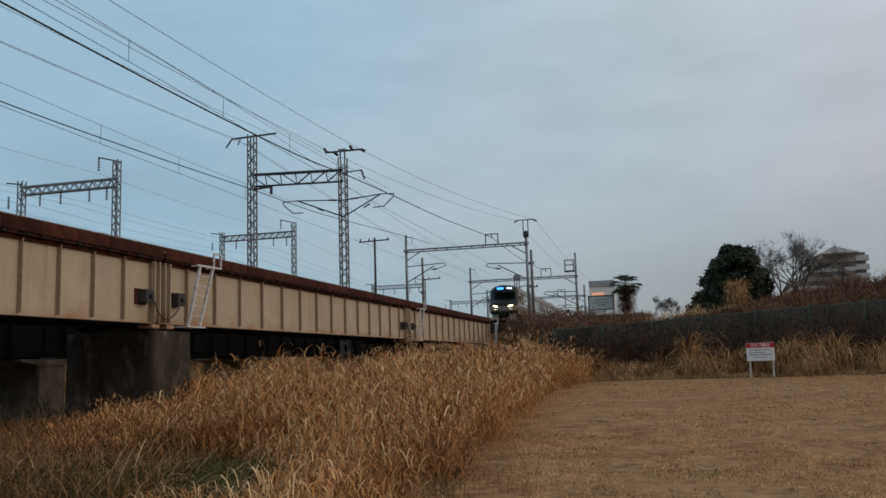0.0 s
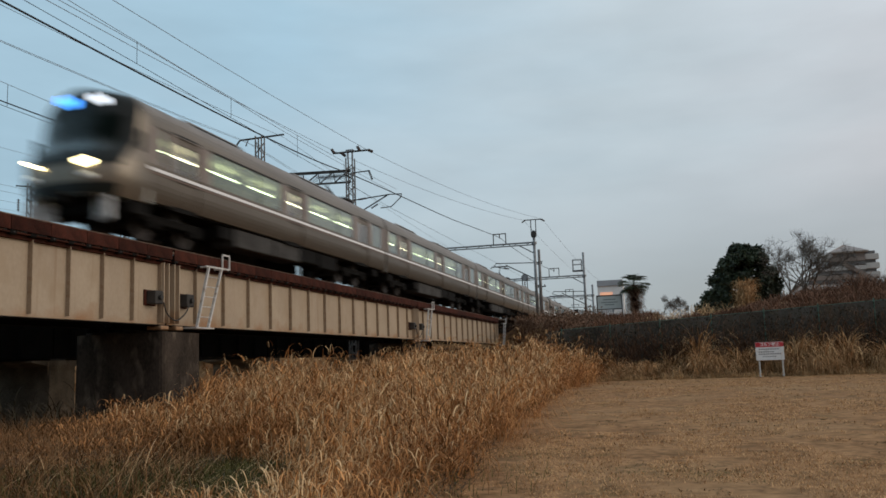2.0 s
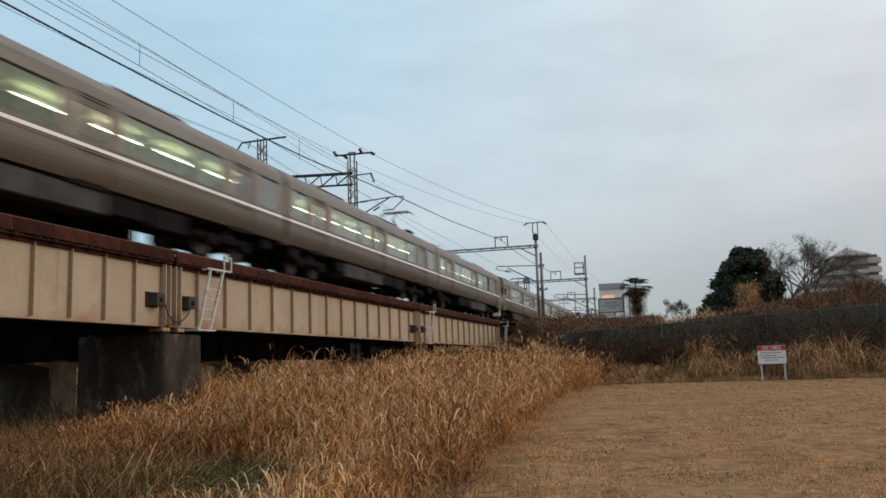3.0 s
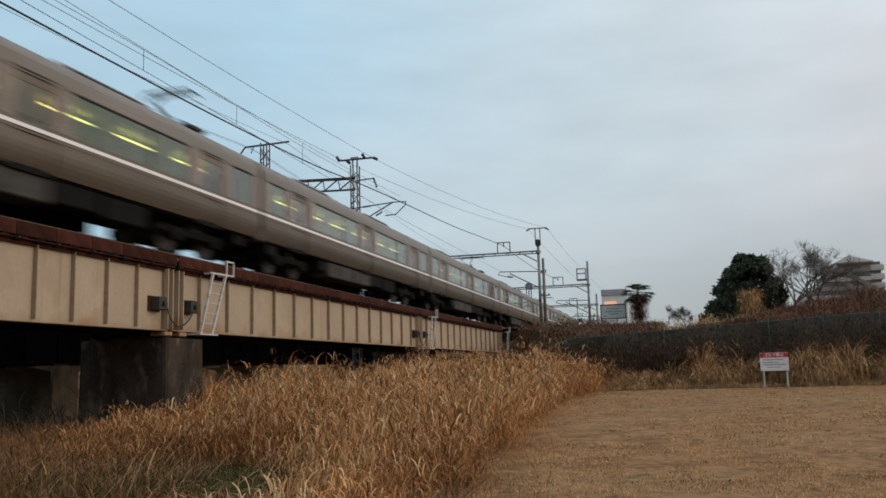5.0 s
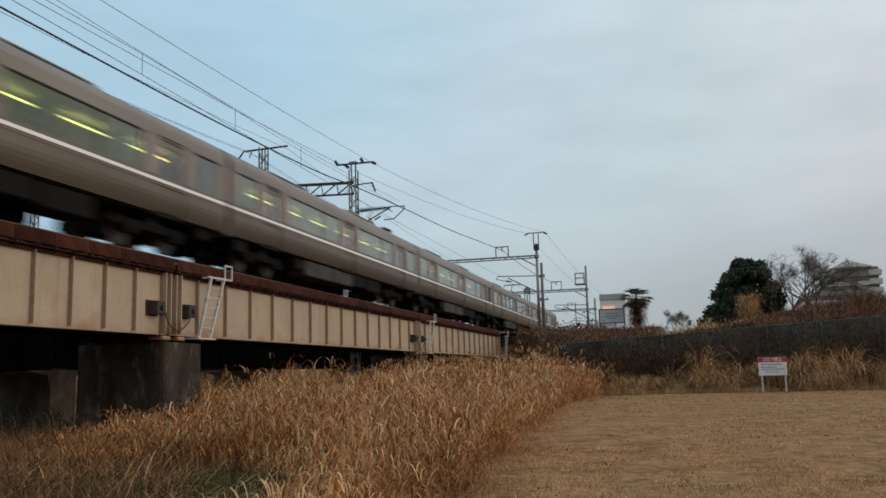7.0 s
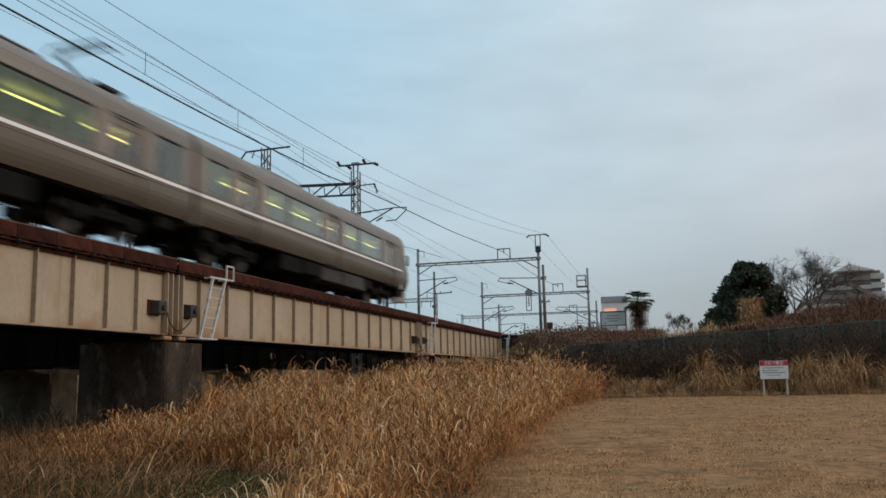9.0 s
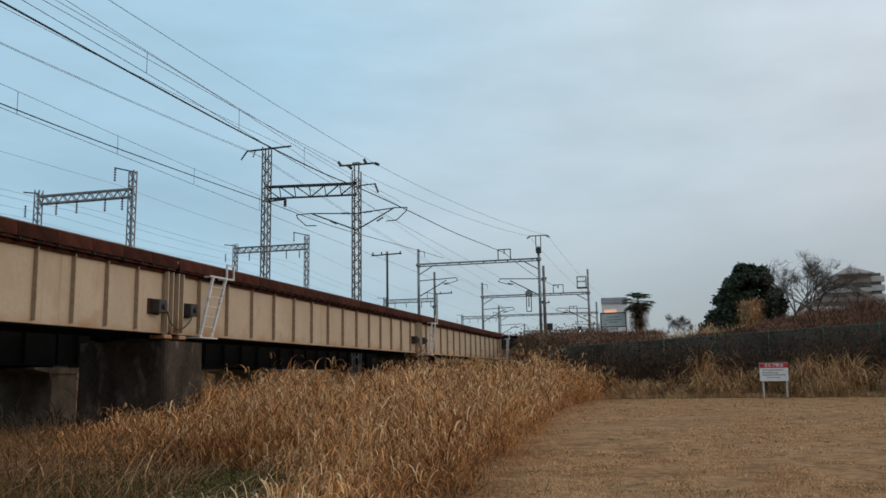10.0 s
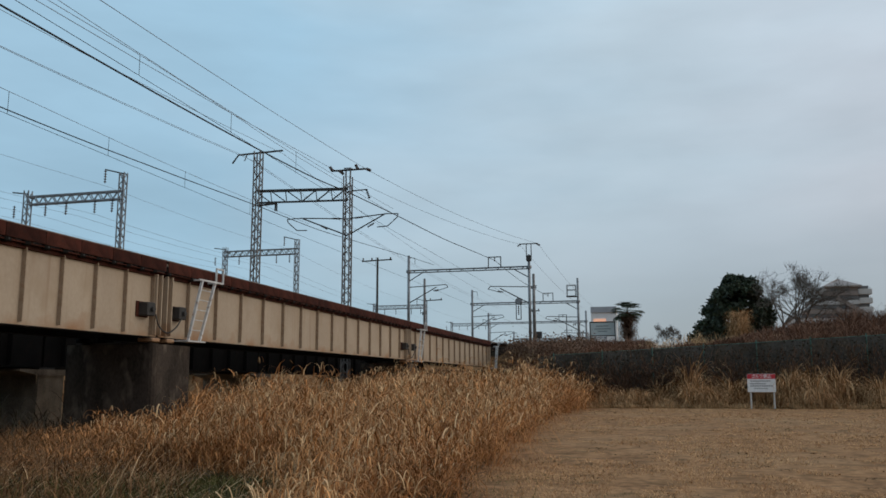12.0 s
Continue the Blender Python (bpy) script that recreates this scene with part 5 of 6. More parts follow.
def build_reeds():
    """Tussocks of arching stems with wide curled leaves; the blades of a tussock lean together."""
    parts, pale = [], []
    for y0, y1, dens, per, wid in ((5, 10, 9.0, 15, 0.012), (10, 17, 9.5, 15, 0.017), (17, 28, 5.5, 15, 0.024), (28, 40, 3.2, 15, 0.034), (40, 52.6, 2.4, 16, 0.044)):
        nt = int((y1 - y0) * 12.5 * dens)
        c = np.stack([RNG.uniform(-14.5, -2.0, nt), RNG.uniform(y0, y1, nt)], 1)
        ragged = 0.22 * np.sin(c[:, 1] * 2.1) + 0.16 * np.sin(c[:, 1] * 5.3 + 1) + RNG.normal(0, 0.10, nt)
        keep = c[:, 0] < field_edge(c[:, 1]) + ragged - 0.1
        keep &= ((c[:, 0] + 6.4) / 1.9) ** 2 + ((c[:, 1] - 10.1) / 1.9) ** 2 > RNG.uniform(0.5, 1.6, nt)
        keep &= (-c[:, 0] / c[:, 1] < 0.62) | (c[:, 1] > 15) | (RNG.random(nt) < 0.5)
        c = c[keep]
        nt = len(c)
        clump = np.array([noise.noise((x * 0.8, y * 0.8, 1.7)) + 0.5 * noise.noise((x * 2.3, y * 2.3, 5.7)) for x, y in c])
        drift = np.array([noise.noise((x * 0.35, y * 0.35, 9.0)) for x, y in c])
        tall = (0.98 + 0.78 * clump).clip(0.45, 1.5) * RNG.normal(0.90, 0.13, nt).clip(0.6, 1.2)
        way = drift * 3.2 + RNG.normal(0, 0.9, nt) - 0.3
        droop = RNG.uniform(-0.5, 0.7, nt)
        k = np.repeat(np.arange(nt), per)
        n = len(k)
        xy = c[k] + RNG.normal(0, 0.085 + 0.0016 * c[k, 1:2], (n, 2))
        base = np.column_stack([xy, zground(c)[k] - 0.03])
        h = reed_height(c[:, 0], c[:, 1])[k] * tall[k] * RNG.uniform(0.62, 1.08, n)
        az = way[k] + RNG.normal(0, 0.75, n)
        parts.append(blades(base, h * 1.46, wid * RNG.uniform(0.35, 0.8, n), az, RNG.normal(0.38, 0.22, n), (2.2 + droop[k] + RNG.normal(0, 0.5, n)).clip(0.4, 3.4), 7, 1.57 + RNG.normal(0, 0.5, n), 1.6))
        # wide leaves that curl over, most of them in the upper half
        for lo, hi, share_of in ((0.35, 0.8, 0.75), (0.6, 1.0, 0.75)):
            q = RNG.random(n) < share_of
            m = int(q.sum())
            b = base[q].copy()
            b[:, 2] += h[q] * RNG.uniform(lo, hi, m)
            b[:, :2] += RNG.normal(0, 0.07, (m, 2)) + 0.22 * h[q, None] * np.column_stack([np.cos(az[q]), np.sin(az[q])])
            parts.append(blades(b, (0.16 + 0.30 * np.minimum(h[q], 1.4)) * RNG.uniform(0.55, 1.25, m), wid * RNG.uniform(0.7, 1.35, m), az[q] + RNG.normal(0, 1.1, m), RNG.uniform(0.1, 0.9, m), RNG.uniform(1.5, 3.3, m), 5, 1.57 + RNG.normal(0, 0.6, m), 1.2))
        # pale hooked leaves on top
        q = (RNG.random(n) < 0.30 + 0.35 * (clump[k] > 0.1)) & (-xy[:, 0] / xy[:, 1] < RNG.uniform(0.48, 0.78, n))
        m = int(q.sum())
        b = base[q].copy()
        b[:, 2] += h[q] * RNG.uniform(0.7, 1.02, m)
        b[:, :2] += RNG.normal(0, 0.09, (m, 2)) + 0.26 * h[q, None] * np.column_stack([np.cos(az[q]), np.sin(az[q])])
        pale.append(blades(b, RNG.uniform(0.20, 0.58, m) * (0.85 + 0.010 * xy[q, 1]), wid * RNG.uniform(0.6, 1.25, m), az[q] + RNG.normal(0, 0.9, m), RNG.uniform(0.0, 0.7, m), RNG.uniform(1.9, 3.6, m), 6, 1.57 + RNG.normal(0, 0.5, m), 1.3))
    v, f = join(parts)
    stuff_mesh("reed_bed", v, f, REED, "dense bed of dry golden-brown reeds beside the bridge", "reeds")
    v, f = join(pale)
    stuff_mesh("reed_tips", v, f, STRAW, "pale hooked dry reed leaves over the bed", "reeds")


build_reeds()


def scatter(x0, x1, y0, y1, n, edge=None):
    xy = np.stack([RNG.uniform(x0, x1, n), RNG.uniform(y0, y1, n)], 1)
    return xy if edge is None else xy[edge(xy)]


def build_low_grass():
    # green and straw grass where the reeds thin out, low left foreground
    xy = RNG.normal(0, 1, (24000, 2)) * (1.35, 1.1) + (-6.2, 10.0)
    n = len(xy)
    base = np.column_stack([xy, zground(xy) - 0.01])
    a = blades(base, RNG.uniform(0.08, 0.26, n), np.full(n, 0.009), RNG.uniform(0, 6.3, n), RNG.uniform(0, 0.5, n), RNG.uniform(0.2, 1.5, n), 3)
    stuff_mesh("green_grass", *a, GREENGRASS, "patch of low green winter grass under the reeds", "grass")
    xy = scatter(-12, -5, 8, 12.5, 900)
    n = len(xy)
    base = np.column_stack([xy, zground(xy) - 0.01])
    a = blades(base, RNG.uniform(0.4, 1.0, n), RNG.uniform(0.006, 0.012, n), RNG.normal(0.3, 0.8, n), RNG.uniform(0.6, 1.35, n), RNG.uniform(0.3, 1.2, n), 7)
    stuff_mesh("straw_grass", *a, STRAW, "long fallen straw-coloured grass blades", "grass")
    # mown lawn
    parts = []
    for y0, y1, n, s in ((8.5, 16, 110000, 1.0), (16, 28, 90000, 1.5), (28, 51.5, 90000, 2.2)):
        x1 = 0.62 * y1
        xy = scatter(-5, x1, y0, y1, n, lambda q: (q[:, 0] > field_edge(q[:, 1]) - 0.6) & (q[:, 0] < 0.6 * q[:, 1] + 1))
        patch = np.array([0.8 * noise.noise((x * 0.4, y * 0.22, 4.4)) + noise.noise((x * 1.7, y * 0.8, 8.4)) for x, y in xy])
        xy = xy[patch > -0.02 + 0.35 * (RNG.random(len(xy)) - 0.5)]
        m = len(xy)
        base = np.column_stack([xy, zground(xy) - 0.004])
        parts.append(blades(base, RNG.uniform(0.02, 0.06, m) * (0.7 + 0.3 * s), 0.008 * s * RNG.uniform(0.6, 1.6, m), RNG.uniform(0, 6.3, m), RNG.uniform(0.5, 1.4, m), RNG.uniform(0, 0.8, m), 1))
    stuff_mesh("mown_grass", *join(parts), LAWNBLADE, "short dry mown grass blades on the field", "grass")
    # a few green tufts and dead leaves near the reed edge
    parts = []
    for cx, cy, r, n in ((-2.1, 13.4, 0.9, 420), (-2.5, 16.3, 0.9, 340), (-0.2, 11.4, 0.9, 300), (0.6, 11.0, 0.6, 140), (-3.1, 22.5, 1.0, 200), (2.6, 12.0, 0.8, 120), (-1.7, 11.2, 0.5, 160)):
        q = RNG.normal(0, r * 0.5, (n, 2)) + (cx, cy)
        base = np.column_stack([q, zground(q)])
        parts.append(blades(base, RNG.uniform(0.02, 0.06, n), np.full(n, 0.009), RNG.uniform(0, 6.3, n), RNG.uniform(0.7, 1.4, n), RNG.uniform(0, 1.0, n), 2))
    stuff_mesh("weed_tufts", *join(parts), GREENGRASS, "small dark green weed tufts at the field edge", "weeds")
    parts = []
    q = scatter(-4.5, 26, 8.5, 50, 1100, lambda q: (q[:, 0] > field_edge(q[:, 1]) - 0.2) & (q[:, 0] < 0.6 * q[:, 1] + 1))
    q = np.repeat(q, 14, axis=0) + RNG.normal(0, 1, (14 * len(q), 2)) * (0.09, 0.06)
    n = len(q)
    parts.append(blades(np.column_stack([q, zground(q)]), RNG.uniform(0.03, 0.08, n), 0.008 + 0.0007 * q[:, 1], RNG.uniform(0, 6.3, n), RNG.uniform(0.8, 1.45, n), RNG.uniform(0, 1.0, n), 2))
    stuff_mesh("dry_clumps", *join(parts), DRYCLUMP, "small brown clumps of dead grass over the field", "grass")


build_low_grass()


def quads(centres, size, stretch=1.0):
    n = len(centres)
    u = RNG.normal(0, 1, (n, 3))
    u /= np.linalg.norm(u, axis=1)[:, None]
    w = np.cross(u, RNG.normal(0, 1, (n, 3)))
    w /= np.linalg.norm(w, axis=1)[:, None]
    s = (size * RNG.uniform(0.5, 1.3, n))[:, None]
    a, b = u * s * stretch, w * s * 0.5
    v = np.stack([centres - a, centres + b, centres + a, centres - b], 1)
    return v.reshape(-1, 3), np.arange(4 * n).reshape(-1, 4)


# ---- the overgrown wall along the field ----
def build_wall():
    WALLCONC = mat("dark_stained_concrete", (0.040, 0.037, 0.032), (0.115, 0.105, 0.092), 0.95, 0, 0.5, 9, 0.3, third=(0.10, 0.07, 0.048), stretch=(1, 1, 0.5), spec=0.12)
    bm = BM()
    xs = [-7.0 + 2.0 * i for i in range(38)]
    fr = [[bm.verts.new((x, 53.0 + dy, z)) for dy, z in ((0, -0.3), (0, wall_top(min(x, 44)) - 0.25), (0.45, wall_top(min(x, 44)) - 0.25), (0.45, -0.3))] for x in xs]
    for a, b in zip(fr[:-1], fr[1:]):
        for i in range(4):
            bm.faces.new((a[i], b[i], b[(i + 1) % 4], a[(i + 1) % 4]))
    bm.faces.new(fr[0])
    bm.faces.new(fr[-1][::-1])
    tagged(part("wall_north", bm, WALLCONC), "dark stained retaining wall overgrown with dead vines", "wall", kind="structure")
    POST = mat("green_fence_post", (0.035, 0.10, 0.075), (0.06, 0.14, 0.11), 0.6, 0, 4, 30, 0.05)
    f = thing("wire_fence", 0, 52.85, 0, "low dark green wire fence against the overgrown wall", "fence")
    x = -6
    while x < 24:
        bm = BM()
        rod(bm, (x, 0, 0.0), (x, 0, wall_top(x) - 0.1), 0.035, 8)
        part("post", bm, POST, f)
        x += 3.0
    for k in (0.35, 0.98):
        bm = BM()
        rod(bm, (-6, 0, wall_top(-6) * k - 0.15), (24, 0, wall_top(24) * k - 0.15), 0.018, 6)
        part("rail", bm, POST, f)
    # vines and dead leaves on its face
    n = 17000
    x = RNG.uniform(-7, 26, n)
    top = 3.71 + 0.0515 * x
    z = RNG.beta(1.0, 1.25, n) * (top - 0.2)
    bulge = np.array([noise.noise((a * 0.7, b * 1.1, 2.2)) for a, b in zip(x, z)])
    y = 52.85 - np.abs(RNG.normal(0, 0.16, n)) - 0.22 * (bulge + 0.3).clip(0, 1)
    v = quads(np.column_stack([x, y, z]), np.full(n, 0.075))
    stuff_mesh("vine_cover", *v, VINE, "dead dark vines and leaves covering the wall", "vines")
    # hanging stems
    n = 10000
    x = RNG.uniform(-7, 26, n)
    base = np.column_stack([x, 52.7 - RNG.uniform(0, 0.3, n), (3.71 + 0.0515 * x) * RNG.beta(1.2, 2.2, n) * 0.85])
    v = blades(base, RNG.uniform(0.3, 1.0, n), np.full(n, 0.028), RNG.uniform(3.6, 5.8, n), RNG.uniform(0.2, 0.9, n), RNG.uniform(0.6, 2.2, n), 4)
    stuff_mesh("vine_stems", *v, BRUSH, "tangled dry brown stems on the wall", "vines")


build_wall()


def tufts(name, spots, material, label, category="grass", wid=0.03, per=220):
    """Clumps of long arching grass; spots: x, y, spread, height."""
    parts = []
    for x, y, r, h, *more in spots:
        n = int(per * (more[0] if more else 1))
        q = RNG.normal(0, r * 0.45, (n, 2)) + (x, y)
        base = np.column_stack([q, zground(q) - 0.03 + 0.34 * h * RNG.random(n) ** 2.4])
        out = np.arctan2(q[:, 1] - y, q[:, 0] - x) + RNG.normal(0, 0.7, n)
        parts.append(blades(base, h * RNG.uniform(0.4, 1.15, n), np.full(n, wid) * RNG.uniform(0.6, 1.2, n), out, RNG.uniform(0.05, 0.6, n), RNG.uniform(1.5, 3.5, n), 7, 1.57 + RNG.normal(0, 0.5, n), 1.9))
    return stuff_mesh(name, *join(parts), material, label, category)


def build_bank_plants():
    s = []
    for x in np.arange(-4.4, 17.5, 0.30):
        # low by the reeds, tall stands either side of the notice board, gaps between them
        hh = np.interp(x, [-4.5, -2.1, 0.6, 1.2, 1.5, 2.7, 3.0, 4.8, 5.4, 6.8, 7.2, 9.7, 10.0, 10.4, 10.7, 12.4, 17], [0.6, 1.2, 1.3, 0.7, 2.3, 2.4, 1.5, 2.2, 1.5, 1.6, 2.4, 2.5, 0.9, 0.8, 2.1, 2.2, 2.0])
        d = RNG.random()
        s.append((x + RNG.normal(0, 0.2), 52.4 - 1.7 * d, 0.36, 0.82 * (1.75 - 1.0 * d) * hh * RNG.choice([0.5, 0.8, 1.05], p=[0.3, 0.3, 0.4]), 0.8))
    tufts("bank_dead_stems", [(x + 0.3, y + 0.25, r * 1.3, 0.8 * h, 0.7) for x, y, r, h, _ in s[::2]], DEADSTEM, "dark dead stems between the pampas clumps", "undergrowth", wid=0.03)
    tufts("bank_plumes", s[::3], STRAW, "pale drooping pampas plumes at the foot of the wall", wid=0.03, per=110)
    tufts("bank_grass", s, BANKGRASS, "tall dry pampas clumps along the foot of the wall", wid=0.04, per=420)
    s = [(x + RNG.normal(0, 0.2), 50.7 + RNG.normal(0, 0.25), 0.7, 0.35 + 0.3 * RNG.random(), 0.5) for x in np.arange(-4.5, 17, 0.5)]
    tufts("low_straw", s, STRAW, "low straw grass at the edge of the field", wid=0.028)
    # brush along the slope to the abutment
    s = []
    for _ in range(200):
        x, y = RNG.uniform(-13.5, -4.5), RNG.uniform(54.5, 74)
        s.append((x, y, 0.9, RNG.uniform(0.4, 1.0), 0.35))
    tufts("slope_brush", s, BRUSH, "dark brown winter brush on the slope by the abutment", "bushes", wid=0.035)
    n = 24000
    q = np.stack([RNG.uniform(-13.5, -4.5, n), RNG.uniform(54, 74, n)], 1)
    z = zground(q) + RNG.gamma(2.0, 0.16, n)
    stuff_mesh("slope_leaves", *quads(np.column_stack([q, z]), np.full(n, 0.09)), BRUSH, "dark tangled undergrowth on the slope", "bushes")
    # reeds and dry grass lit along the top of the bank and the mound
    s = []
    for _ in range(900):
        x, y = RNG.uniform(-7, 36), RNG.uniform(55, 76)
        s.append((x, y, 1.0, RNG.uniform(0.4, 1.05), 0.35))
    for _ in range(70):
        x, y = RNG.uniform(12, 36), RNG.uniform(66, 76)
        s.append((x, y, 1.1, RNG.uniform(1.1, 2.3), 0.5))
    tufts("mound_brush", s, REDBRUSH, "reddish brown dry brush on top of the bank", "bushes", wid=0.04)
    s = [(x, y, 0.7, h, 0.45) for x, y, h in ((0.6, 62, 1.6), (1.4, 60, 1.2), (2.3, 63, 1.9), (3.0, 60, 1.5), (3.6, 62, 1.2), (-0.6, 61, 1.0), (4.5, 61, 1.3))]
    tufts("bank_top_straw", s, STRAW, "pale dry grass tufts on top of the bank", wid=0.03)
    n = 1300
    q = RNG.normal(0, 0.27, (n, 2)) + (7.5, 78)
    out = np.arctan2(q[:, 1] - 78, q[:, 0] - 7.5) + RNG.normal(0, 0.4, n)
    up = 2.3 * RNG.random(n) ** 0.8
    v = blades(np.column_stack([q, zground(q) - 0.05 + up]), RNG.uniform(0.8, 1.7, n), np.full(n, 0.045), out, RNG.uniform(0.0, 0.35, n), RNG.uniform(1.6, 3.3, n), 7, 1.57 + RNG.normal(0, 0.5, n), 1.8)
    stuff_mesh("pampas_clump", *v, BANKGRASS, "tall pale golden pampas clump before the evergreen tree", "grass")


build_bank_plants()


def build_undergrowth():
    """Dead leaves and stems, coloured dark to deepen the shade under bridges and reeds."""
    # dark stems that carry the shade on the ground below the girders
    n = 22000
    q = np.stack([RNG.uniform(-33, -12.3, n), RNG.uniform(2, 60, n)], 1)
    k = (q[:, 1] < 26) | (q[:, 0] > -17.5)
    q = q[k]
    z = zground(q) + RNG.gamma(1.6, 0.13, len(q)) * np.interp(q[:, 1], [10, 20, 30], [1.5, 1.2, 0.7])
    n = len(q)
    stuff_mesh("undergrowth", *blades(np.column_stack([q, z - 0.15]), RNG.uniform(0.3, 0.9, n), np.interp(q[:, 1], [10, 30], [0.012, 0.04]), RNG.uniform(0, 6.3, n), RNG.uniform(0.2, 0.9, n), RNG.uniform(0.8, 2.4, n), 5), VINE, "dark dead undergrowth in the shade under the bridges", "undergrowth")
    # dark stems on the bed's floor that put shade into the reed gaps
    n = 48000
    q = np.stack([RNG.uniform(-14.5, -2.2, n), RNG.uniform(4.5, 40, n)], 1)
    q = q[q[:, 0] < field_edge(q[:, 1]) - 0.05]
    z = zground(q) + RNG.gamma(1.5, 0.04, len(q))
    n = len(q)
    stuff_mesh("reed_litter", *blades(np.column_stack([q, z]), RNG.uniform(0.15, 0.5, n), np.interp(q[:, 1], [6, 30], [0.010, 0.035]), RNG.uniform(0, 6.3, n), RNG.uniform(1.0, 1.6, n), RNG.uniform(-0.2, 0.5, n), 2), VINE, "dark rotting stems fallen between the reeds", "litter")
    n = 16000
    q = np.concatenate([np.stack([RNG.uniform(-15.5, -11.2, 5000), RNG.uniform(8, 46, 5000)], 1), np.stack([RNG.uniform(-15, -5.5, 11000), RNG.uniform(6.5, 17, 11000)], 1)])
    q = q[(q[:, 1] > 17) | (-q[:, 0] / q[:, 1] > 0.58)]
    n = len(q)
    base = np.column_stack([q, zground(q)])
    stuff_mesh("dead_stems", *blades(base, RNG.uniform(0.35, 0.9, n), np.full(n, 0.008), RNG.uniform(0, 6.3, n), RNG.uniform(0.1, 0.8, n), RNG.uniform(0.8, 2.6, n), 6), DEADSTEM, "tangled dark dead stems beside the piers", "undergrowth")
    # pale grass beyond the bridges
    n = 12000
    q = np.stack([RNG.uniform(-75, -24, n), RNG.uniform(50, 110, n)], 1)
    base = np.column_stack([q, zground(q)])
    stuff_mesh("far_reeds", *blades(base, RNG.uniform(0.4, 1.2, n), np.full(n, 0.07), RNG.uniform(0, 6.3, n), RNG.uniform(0.1, 0.5, n), RNG.uniform(0.4, 1.6, n), 3), REED, "dry reeds beyond the bridges", "reeds")


build_undergrowth()


# ---- trees ----
def limb(parts, p, d, length, r, depth, spread, split, out):
    """Grow a branch as tapered tubes; collects the twig ends."""
    q = p + d * length
    parts.append((p, q, r, r * 0.72))
    if depth == 0:
        out.append(q)
        return
    for i in range(split):
        nd = (d + Vector(RNG.normal(0, spread, 3)) + Vector((0, 0, 0.12))).normalized()
        limb(parts, q if i else p + d * length * 0.75, nd, length * float(RNG.uniform(0.62, 0.88)), r * 0.64, depth - 1, spread, split, out)


def wood(name, segs, parent, n=5):
    vs, fs = [], []
    for p, q, r1, r2 in segs:
        d = (q - p).normalized()
        u = d.orthogonal().normalized()
        w = d.cross(u)
        o = len(vs)
        for c, r in ((p, r1), (q, r2)):
            for i in range(n):
                a = 2 * math.pi * i / n
                vs.append(c + (u * math.cos(a) + w * math.sin(a)) * r)
        for i in range(n):
            fs.append((o + i, o + (i + 1) % n, o + n + (i + 1) % n, o + n + i))
    ob = stuff_mesh(name, [tuple(v) for v in vs], fs, BARK, "", "")
    ob.parent = parent
    return ob


def bare_tree(x, y, h, label="bare grey-brown winter tree with fine twigs"):
    z0 = ground_z(x, y) - 0.1
    t = thing("bare_tree", x, y, z0, label, "tree", "bare trees on the bank")
    trunk, crown, ends = [], [], []
    top = Vector((RNG.normal(0, 0.1), 0, h * 0.22))
    trunk.append((Vector((0, 0, 0)), top, h * 0.028, h * 0.021))
    for i in range(5):
        d = Vector((RNG.normal(0, 0.55), RNG.normal(0, 0.55), 0.85)).normalized()
        limb(crown, top, d, h * 0.24, h * 0.012, 5, 0.40, 2, ends)
    wood("trunk", trunk, t, 8)
    tagged(wood("branch_work", crown, t, 4), kind="stuff")
    tw = []
    for e in ends:
        for _ in range(6):
            d = Vector(RNG.normal(0, 1, 3)) + Vector((0, 0, 0.5))
            tw.append((e, e + d.normalized() * h * 0.095, 0.011, 0.006))
    tagged(wood("twig_work", tw, t, 3), kind="stuff")


def evergreen(x, y, h, w, label):
    z0 = ground_z(x, y) - 0.1
    t = thing("evergreen_tree", x, y, z0, label, "tree", "evergreens on the bank")
    segs, ends = [], []
    for k in range(3):
        limb(segs, Vector((RNG.normal(0, 0.3), 0, 0)), Vector((RNG.normal(0, 0.25), RNG.normal(0, 0.2), 1)).normalized(), h * 0.20, 0.20, 3, 0.40, 3, ends)
    wood("trunk", segs, t, 6)
    c = []
    lobes = []
    for _ in range(135):
        a, rr = RNG.uniform(0, 6.28), math.sqrt(RNG.random())
        zz = RNG.uniform(0.12, 0.93)
        wid = (w * 0.5 - 0.5) * math.sqrt(max(0.05, 1 - ((zz - 0.36) / 0.64) ** 2)) * rr
        lobes.append((math.cos(a) * wid - 0.9 * (0.5 - zz), math.sin(a) * wid * 0.8, zz * h, RNG.uniform(0.30, 0.85)))
    for lx, ly, lz, r in lobes:
        n = int(600 * r * (1.0 if h > 5 else 0.6))
        p = RNG.normal(0, 1, (n, 3))
        p /= np.linalg.norm(p, axis=1)[:, None]
        p *= (r * RNG.random(n) ** 0.45 * np.where(RNG.random(n) < 0.12, 1.35, 1.0))[:, None]
        p[:, 2] *= 0.8
        c.append(p + (lx, ly, lz))
    c = np.concatenate(c)
    v, f = quads(c, np.full(len(c), 0.19))
    ob = stuff_mesh("crown", v, f, EVERGREEN, "", "")
    ob.parent = t


